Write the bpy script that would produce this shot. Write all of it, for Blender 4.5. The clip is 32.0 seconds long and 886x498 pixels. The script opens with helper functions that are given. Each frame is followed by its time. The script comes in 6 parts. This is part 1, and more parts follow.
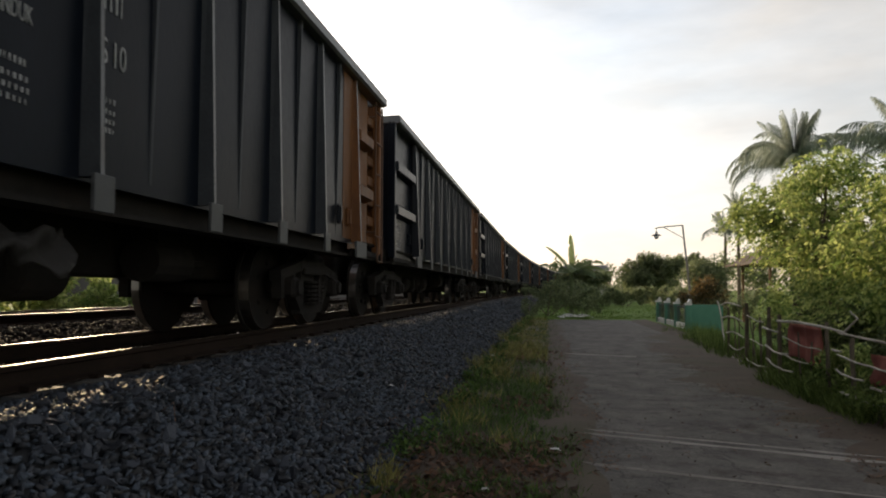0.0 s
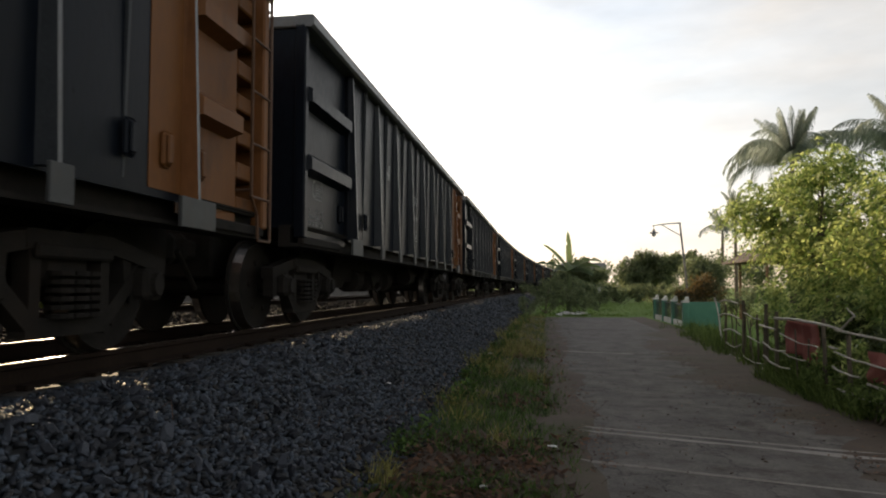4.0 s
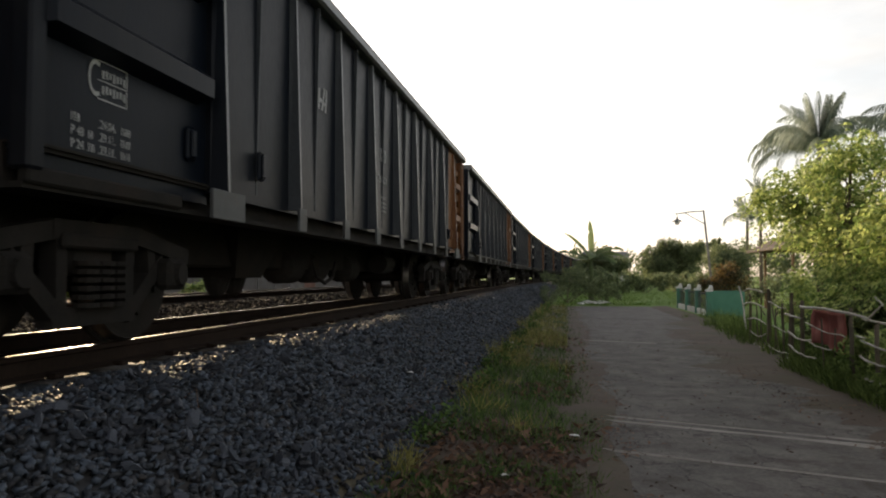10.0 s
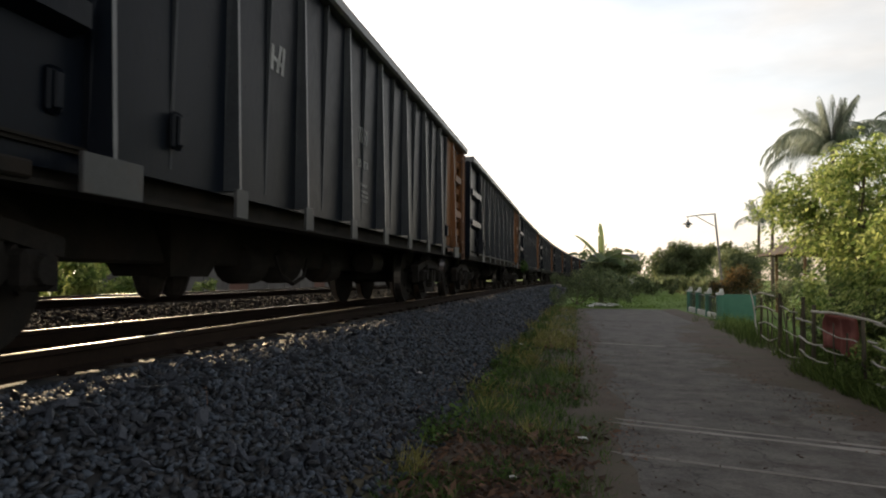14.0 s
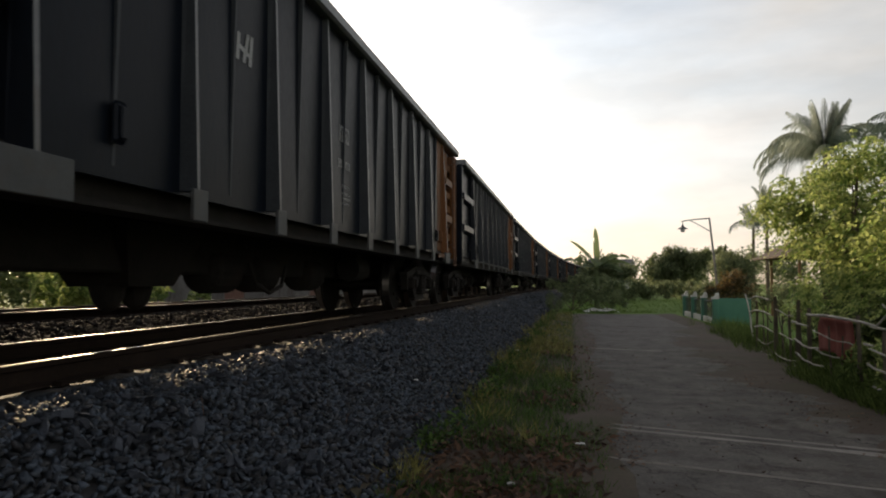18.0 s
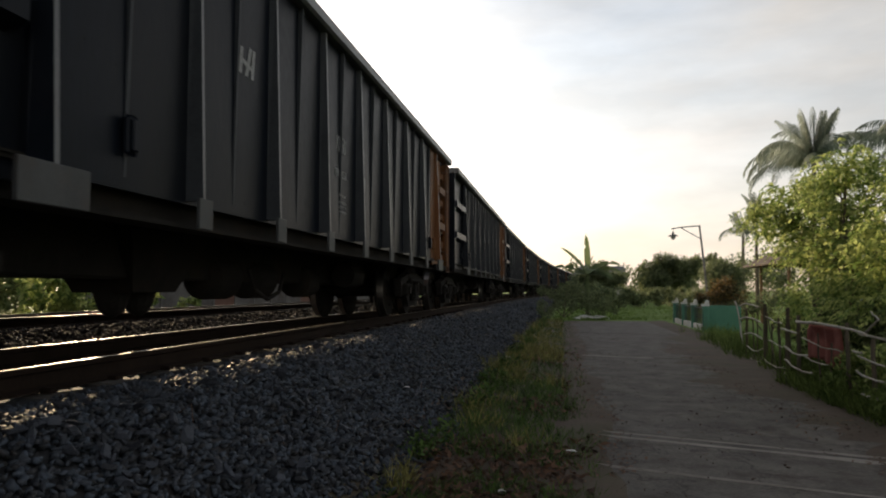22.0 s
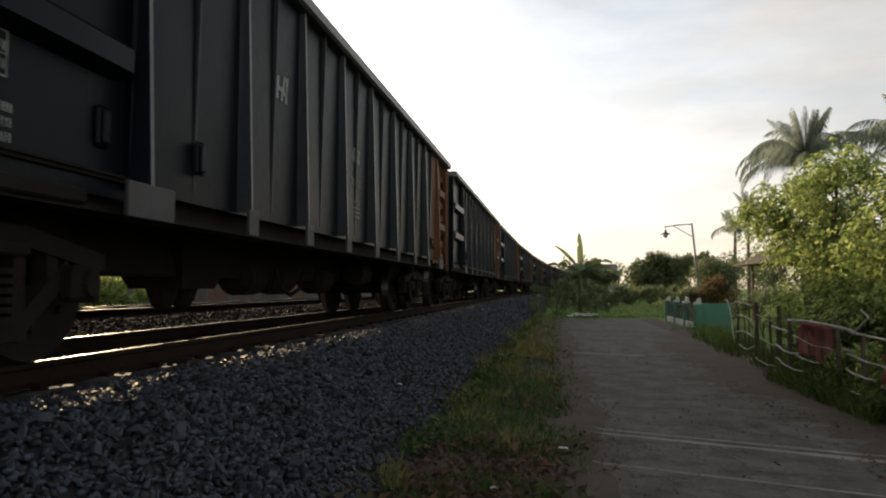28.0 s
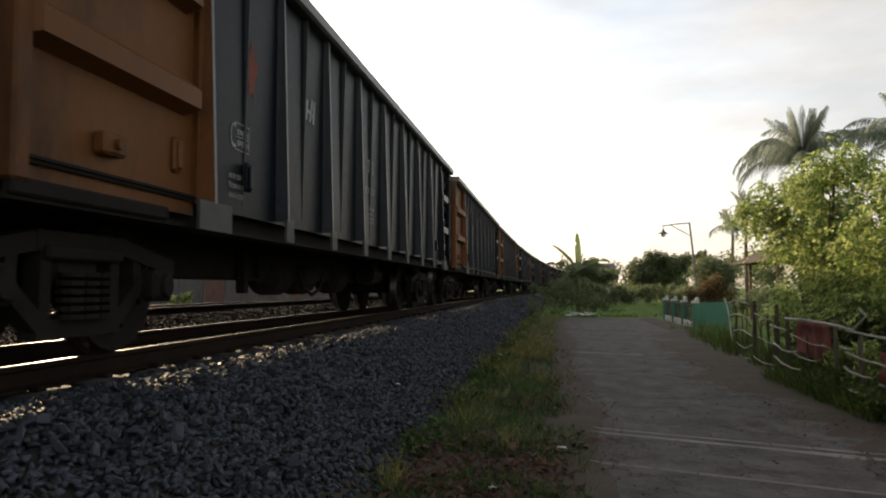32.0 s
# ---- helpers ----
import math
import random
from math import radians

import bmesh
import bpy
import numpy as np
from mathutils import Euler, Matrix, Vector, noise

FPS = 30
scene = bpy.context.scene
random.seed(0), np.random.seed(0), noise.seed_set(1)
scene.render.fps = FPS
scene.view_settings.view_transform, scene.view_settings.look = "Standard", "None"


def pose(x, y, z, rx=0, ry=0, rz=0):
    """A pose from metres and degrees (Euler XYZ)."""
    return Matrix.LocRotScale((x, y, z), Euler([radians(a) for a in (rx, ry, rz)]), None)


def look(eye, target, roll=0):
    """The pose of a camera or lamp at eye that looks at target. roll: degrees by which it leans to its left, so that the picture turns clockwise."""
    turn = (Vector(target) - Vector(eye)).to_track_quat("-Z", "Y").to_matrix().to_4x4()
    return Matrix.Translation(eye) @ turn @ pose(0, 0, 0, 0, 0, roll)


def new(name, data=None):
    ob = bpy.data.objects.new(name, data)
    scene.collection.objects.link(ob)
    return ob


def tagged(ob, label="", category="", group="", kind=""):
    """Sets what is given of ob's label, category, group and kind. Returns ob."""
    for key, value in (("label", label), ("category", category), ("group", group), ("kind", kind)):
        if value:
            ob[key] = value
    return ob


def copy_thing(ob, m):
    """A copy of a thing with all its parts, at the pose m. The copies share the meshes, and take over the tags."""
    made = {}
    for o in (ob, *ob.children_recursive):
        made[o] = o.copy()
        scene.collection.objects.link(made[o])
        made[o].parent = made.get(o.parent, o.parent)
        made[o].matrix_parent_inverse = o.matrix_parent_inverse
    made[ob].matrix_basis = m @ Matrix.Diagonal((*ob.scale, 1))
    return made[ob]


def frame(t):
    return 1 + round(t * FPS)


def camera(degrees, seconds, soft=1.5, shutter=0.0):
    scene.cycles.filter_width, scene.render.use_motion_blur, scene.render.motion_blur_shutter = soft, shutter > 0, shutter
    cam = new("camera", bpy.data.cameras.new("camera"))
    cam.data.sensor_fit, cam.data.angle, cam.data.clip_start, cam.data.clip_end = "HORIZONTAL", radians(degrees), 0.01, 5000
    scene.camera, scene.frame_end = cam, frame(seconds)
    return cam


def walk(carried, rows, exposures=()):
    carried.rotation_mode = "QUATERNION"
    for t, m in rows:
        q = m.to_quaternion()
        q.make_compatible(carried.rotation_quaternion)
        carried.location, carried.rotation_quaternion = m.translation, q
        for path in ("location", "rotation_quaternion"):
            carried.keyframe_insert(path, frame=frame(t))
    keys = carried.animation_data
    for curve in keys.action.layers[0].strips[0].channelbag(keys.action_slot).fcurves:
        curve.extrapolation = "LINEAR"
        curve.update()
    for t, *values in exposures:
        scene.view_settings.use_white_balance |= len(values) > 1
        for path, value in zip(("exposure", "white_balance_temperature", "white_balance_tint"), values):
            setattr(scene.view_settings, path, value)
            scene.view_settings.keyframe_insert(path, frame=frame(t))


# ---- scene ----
# The eye stands at the edge of a village road beside a railway; y runs along the rails, x to the right, the road is z = 0.
EYE = (0.0, 0.0, 1.2)
PATH = [
    (0, 93.193, -0.127, 8.188), (0.5, 93.151, -0.126, 8.158), (1, 93.120, -0.106, 8.119), (1.5, 93.098, -0.087, 8.071), (2, 93.077, -0.116, 8.013),
    (2.5, 93.050, -0.147, 7.963), (3, 93.031, -0.117, 7.942), (3.5, 93.029, -0.053, 7.945), (5.5, 92.950, -0.047, 8.165), (6, 92.914, -0.087, 8.137),
    (6.5, 92.904, -0.065, 8.119), (7, 92.889, -0.056, 8.130), (7.5, 92.868, -0.063, 8.196), (8, 92.834, -0.075, 8.351), (8.5, 92.720, -0.105, 8.611),
    (9, 92.489, -0.129, 8.894), (9.5, 92.263, -0.061, 9.241), (10, 92.170, 0.082, 9.688), (10.5, 92.189, 0.164, 10.154), (11, 92.266, 0.124, 10.571),
    (11.5, 92.341, -0.044, 10.796), (12, 92.365, -0.347, 10.786), (12.5, 92.362, -0.731, 10.626), (13, 92.332, -0.891, 10.510),
    (13.5, 92.279, -0.699, 10.487), (14, 92.236, -0.451, 10.436), (14.5, 92.201, -0.305, 10.374), (16.5, 92.704, 0.006, 10.187),
    (17, 92.768, 0.100, 10.200), (17.5, 92.783, 0.134, 10.168), (18, 92.783, 0.129, 10.105), (18.5, 92.821, 0.104, 9.980), (19, 92.972, 0.045, 9.797),
    (19.5, 93.206, -0.000, 9.687), (20, 93.343, -0.001, 9.644), (20.5, 93.348, -0.003, 9.588), (21, 93.316, -0.020, 9.531),
    (21.5, 93.310, -0.005, 9.470), (22, 93.311, 0.019, 9.410), (22.5, 93.305, 0.030, 9.374), (23, 93.287, 0.078, 9.346), (23.5, 93.253, 0.142, 9.304),
    (24, 93.242, 0.189, 9.266), (24.5, 93.239, 0.220, 9.218), (25, 93.200, 0.185, 9.154), (25.5, 93.112, 0.072, 9.108), (27.5, 93.058, -0.105, 8.903),
    (28, 93.097, -0.152, 8.855), (28.5, 93.124, -0.148, 8.807), (29, 93.120, -0.146, 8.749), (29.5, 93.093, -0.207, 8.697),
    (30, 93.065, -0.185, 8.671), (30.5, 93.041, -0.049, 8.643), (31, 93.028, 0.030, 8.617), (31.5, 93.045, 0.040, 8.638), (32, 93.087, 0.049, 8.704),
]
cam = camera(63.0, 32.0, soft=2.0, shutter=0.04)
walk(cam, [(t, pose(*EYE, rx, ry, rz)) for t, rx, ry, rz in PATH], exposures=[(0.0, 0.14), (3.0, 0.22), (6.0, 0.32), (9.0, 0.52), (12.0, 0.37), (14.0, 0.32), (17.0, 0.02), (21.0, -0.06), (25.0, 0.04), (28.0, 0.07), (32.0, 0.22)])

# ---- daylight: low sun behind the train, thin bright cloud ----
SUN_AZIMUTH = 35.0      # degrees to the left of the rails' direction
SUN_HEIGHT = 13.5
world = bpy.data.worlds.new("sky")
scene.world = world
world.use_nodes = True
wn, wl = world.node_tree.nodes, world.node_tree.links
sky = wn.new("ShaderNodeTexSky")
sky.sky_type, sky.sun_disc = "NISHITA", False
sky.sun_elevation, sky.sun_rotation = radians(SUN_HEIGHT), radians(-SUN_AZIMUTH)
sky.dust_density, sky.air_density, sky.ozone_density = 1.0, 1.0, 1.0
coord = wn.new("ShaderNodeTexCoord")
stretch = wn.new("ShaderNodeMapping")
stretch.inputs["Scale"].default_value = (1.2, 1.2, 4.0)
cloud = wn.new("ShaderNodeTexNoise")
cloud.inputs["Scale"].default_value, cloud.inputs["Detail"].default_value = 2.2, 6.0
cloud_amount = wn.new("ShaderNodeMapRange")
cloud_amount.inputs["From Min"].default_value, cloud_amount.inputs["From Max"].default_value = 0.35, 0.7
cloud_amount.inputs["To Min"].default_value, cloud_amount.inputs["To Max"].default_value = 0.55, 1.0
grey = wn.new("ShaderNodeRGBToBW")
veil = wn.new("ShaderNodeMixRGB")
veil.blend_type, veil.inputs[0].default_value = "MULTIPLY", 1.0
veil.inputs[2].default_value = (1.25, 1.18, 1.1, 1)
thin_cloud = wn.new("ShaderNodeMixRGB")
backdrop = wn["Background"] if "Background" in wn else wn.new("ShaderNodeBackground")
backdrop.inputs["Strength"].default_value = 0.2
wl.new(coord.outputs["Generated"], stretch.inputs["Vector"])
wl.new(stretch.outputs["Vector"], cloud.inputs["Vector"])
wl.new(cloud.outputs[0], cloud_amount.inputs["Value"])
wl.new(sky.outputs["Color"], grey.inputs[0])
wl.new(grey.outputs[0], veil.inputs[1])
wl.new(cloud_amount.outputs[0], thin_cloud.inputs[0])
wl.new(sky.outputs["Color"], thin_cloud.inputs[1])
wl.new(veil.outputs[0], thin_cloud.inputs[2])
# the air near the horizon is thick and warm
height = wn.new("ShaderNodeSeparateXYZ")
clear = wn.new("ShaderNodeMapRange")
clear.interpolation_type = "SMOOTHSTEP"
clear.inputs["From Min"].default_value, clear.inputs["From Max"].default_value = -0.05, 0.32
murk = wn.new("ShaderNodeMixRGB")
murk.inputs[1].default_value, murk.inputs[2].default_value = (0.62, 0.555, 0.52, 1), (1, 1, 1, 1)
dim = wn.new("ShaderNodeMixRGB")
dim.blend_type, dim.inputs[0].default_value = "MULTIPLY", 1.0
wl.new(coord.outputs["Generated"], height.inputs[0])
wl.new(height.outputs["Z"], clear.inputs["Value"])
wl.new(clear.outputs[0], murk.inputs[0])
wl.new(thin_cloud.outputs[0], dim.inputs[1])
wl.new(murk.outputs[0], dim.inputs[2])
# thicker and thinner cloud
folds = wn.new("ShaderNodeTexNoise")
folds.inputs["Scale"].default_value, folds.inputs["Detail"].default_value, folds.inputs["Roughness"].default_value = 3.4, 7.0, 0.55
fold_light = wn.new("ShaderNodeMapRange")
fold_light.inputs["From Min"].default_value, fold_light.inputs["From Max"].default_value = 0.36, 0.62
fold_light.inputs["To Min"].default_value, fold_light.inputs["To Max"].default_value = 0.9, 1.08
shaded = wn.new("ShaderNodeMixRGB")
shaded.blend_type, shaded.inputs[0].default_value = "MULTIPLY", 1.0
wl.new(stretch.outputs["Vector"], folds.inputs["Vector"])
wl.new(folds.outputs[0], fold_light.inputs["Value"])
wl.new(dim.outputs[0], shaded.inputs[1])
wl.new(fold_light.outputs[0], shaded.inputs[2])
wl.new(shaded.outputs[0], backdrop.inputs["Color"])
sun = new("sun", bpy.data.lights.new("sun", "SUN"))
sun.data.energy, sun.data.angle, sun.data.color = 4.2, radians(0.6), (1.0, 0.75, 0.46)
sa, se = radians(SUN_AZIMUTH), radians(SUN_HEIGHT)
sun.matrix_basis = look((-200 * math.sin(sa) * math.cos(se), 200 * math.cos(sa) * math.cos(se), 200 * math.sin(se)), (0, 0, 0))


# ---- materials ----
def ramp(nodes, stops):
    r = nodes.new("ShaderNodeValToRGB")
    els = r.color_ramp.elements
    while len(els) < len(stops):
        els.new(0.5)
    for el, (at, c) in zip(els, stops):
        el.position, el.color = at, (*c, 1)
    return r


def surface(name, dark, light, scale=3.0, fine=40.0, rough=0.8, metal=0.0, bump=0.3, stain=None, stain_scale=0.7, leaf=0.0, random_hue=0.0,
            stretch_by=(1, 1, 1), coat=0.0, island=False, spec=0.5, cracks=0.0):
    """A procedural surface: a broad and a fine noise between two colours, stains of a third one, relief."""
    m = bpy.data.materials.new(name)
    m.use_nodes = True
    n, l = m.node_tree.nodes, m.node_tree.links
    bsdf = n["Principled BSDF"]
    tc = n.new("ShaderNodeTexCoord")
    mp = n.new("ShaderNodeMapping")
    mp.inputs["Scale"].default_value = stretch_by
    l.new(tc.outputs["Object"], mp.inputs["Vector"])
    info = n.new("ShaderNodeObjectInfo")
    shift = n.new("ShaderNodeVectorMath")
    shift.operation = "ADD"
    wide = n.new("ShaderNodeVectorMath")
    wide.operation = "SCALE"
    wide.inputs["Scale"].default_value = 37.0
    l.new(info.outputs["Random"], wide.inputs[0])
    l.new(mp.outputs[0], shift.inputs[0])
    l.new(wide.outputs[0], shift.inputs[1])
    a = n.new("ShaderNodeTexNoise")
    a.inputs["Scale"].default_value, a.inputs["Detail"].default_value, a.inputs["Roughness"].default_value = scale, 5.0, 0.6
    b = n.new("ShaderNodeTexNoise")
    b.inputs["Scale"].default_value, b.inputs["Detail"].default_value = fine, 4.0
    for t in (a, b):
        l.new(shift.outputs[0], t.inputs["Vector"])
    add = n.new("ShaderNodeMath")
    add.operation = "MULTIPLY_ADD"
    add.inputs[1].default_value = 0.45
    half = n.new("ShaderNodeMath")
    half.operation = "MULTIPLY"
    half.inputs[1].default_value = 0.6
    l.new(a.outputs[0], half.inputs[0])
    l.new(b.outputs[0], add.inputs[0])
    l.new(half.outputs[0], add.inputs[2])
    value = add.outputs[0]
    if random_hue:
        geo = n.new("ShaderNodeNewGeometry")
        vary = n.new("ShaderNodeMath")
        vary.operation = "MULTIPLY_ADD"
        vary.inputs[1].default_value = random_hue
        l.new(geo.outputs["Random Per Island"] if island else info.outputs["Random"], vary.inputs[0])
        off = n.new("ShaderNodeMath")
        off.operation = "SUBTRACT"
        off.inputs[1].default_value = random_hue / 2
        l.new(value, off.inputs[0])
        l.new(off.outputs[0], vary.inputs[2])
        value = vary.outputs[0]
    cr = ramp(n, [(0.3, dark), (0.75, light)])
    l.new(value, cr.inputs[0])
    colour = cr.outputs[0]
    if stain:
        s = n.new("ShaderNodeTexNoise")
        s.inputs["Scale"].default_value, s.inputs["Detail"].default_value, s.inputs["Roughness"].default_value = stain_scale, 8.0, 0.7
        l.new(shift.outputs[0], s.inputs["Vector"])
        sr = ramp(n, [(0.5, (0, 0, 0)), (0.72, (1, 1, 1))])
        l.new(s.outputs[0], sr.inputs[0])
        mix = n.new("ShaderNodeMixRGB")
        l.new(sr.outputs[0], mix.inputs[0])
        l.new(colour, mix.inputs[1])
        mix.inputs[2].default_value = (*stain, 1)
        colour = mix.outputs[0]
    l.new(colour, bsdf.inputs["Base Color"])
    bsdf.inputs["Metallic"].default_value = metal
    bsdf.inputs["Specular IOR Level"].default_value = spec
    rr = n.new("ShaderNodeMapRange")
    rr.inputs["To Min"].default_value, rr.inputs["To Max"].default_value = max(0.05, rough - 0.15), min(1.0, rough + 0.12)
    l.new(b.outputs[0], rr.inputs["Value"])
    l.new(rr.outputs[0], bsdf.inputs["Roughness"])
    if coat:
        bsdf.inputs["Coat Weight"].default_value = coat
    if bump:
        bp = n.new("ShaderNodeBump")
        bp.inputs["Strength"].default_value, bp.inputs["Distance"].default_value = bump, 0.01
        l.new(add.outputs[0], bp.inputs["Height"])
        l.new(bp.outputs[0], bsdf.inputs["Normal"])
    if cracks:
        vo = n.new("ShaderNodeTexVoronoi")
        vo.feature = "DISTANCE_TO_EDGE"
        vo.inputs["Scale"].default_value = cracks
        warp = n.new("ShaderNodeVectorMath")
        warp.operation = "MULTIPLY_ADD"
        warp.inputs[1].default_value = (0.9, 0.9, 0.9)
        l.new(a.outputs["Color"], warp.inputs[0])
        l.new(shift.outputs[0], warp.inputs[2])
        l.new(warp.outputs[0], vo.inputs["Vector"])
        thin = ramp(n, [(0.0, (0.75, 0.75, 0.75)), (0.011, (0, 0, 0))])
        l.new(vo.outputs["Distance"], thin.inputs[0])
        cm = n.new("ShaderNodeMixRGB")
        l.new(thin.outputs[0], cm.inputs[0])
        l.new(colour, cm.inputs[1])
        cm.inputs[2].default_value = (dark[0] * 0.35, dark[1] * 0.35, dark[2] * 0.35, 1)
        l.new(cm.outputs[0], bsdf.inputs["Base Color"])
    if leaf:
        tr = n.new("ShaderNodeBsdfTranslucent")
        mx = n.new("ShaderNodeMixShader")
        mx.inputs[0].default_value = leaf
        l.new(colour, tr.inputs["Color"])
        l.new(bsdf.outputs[0], mx.inputs[1])
        l.new(tr.outputs[0], mx.inputs[2])
        l.new(mx.outputs[0], n["Material Output"].inputs["Surface"])
    return m


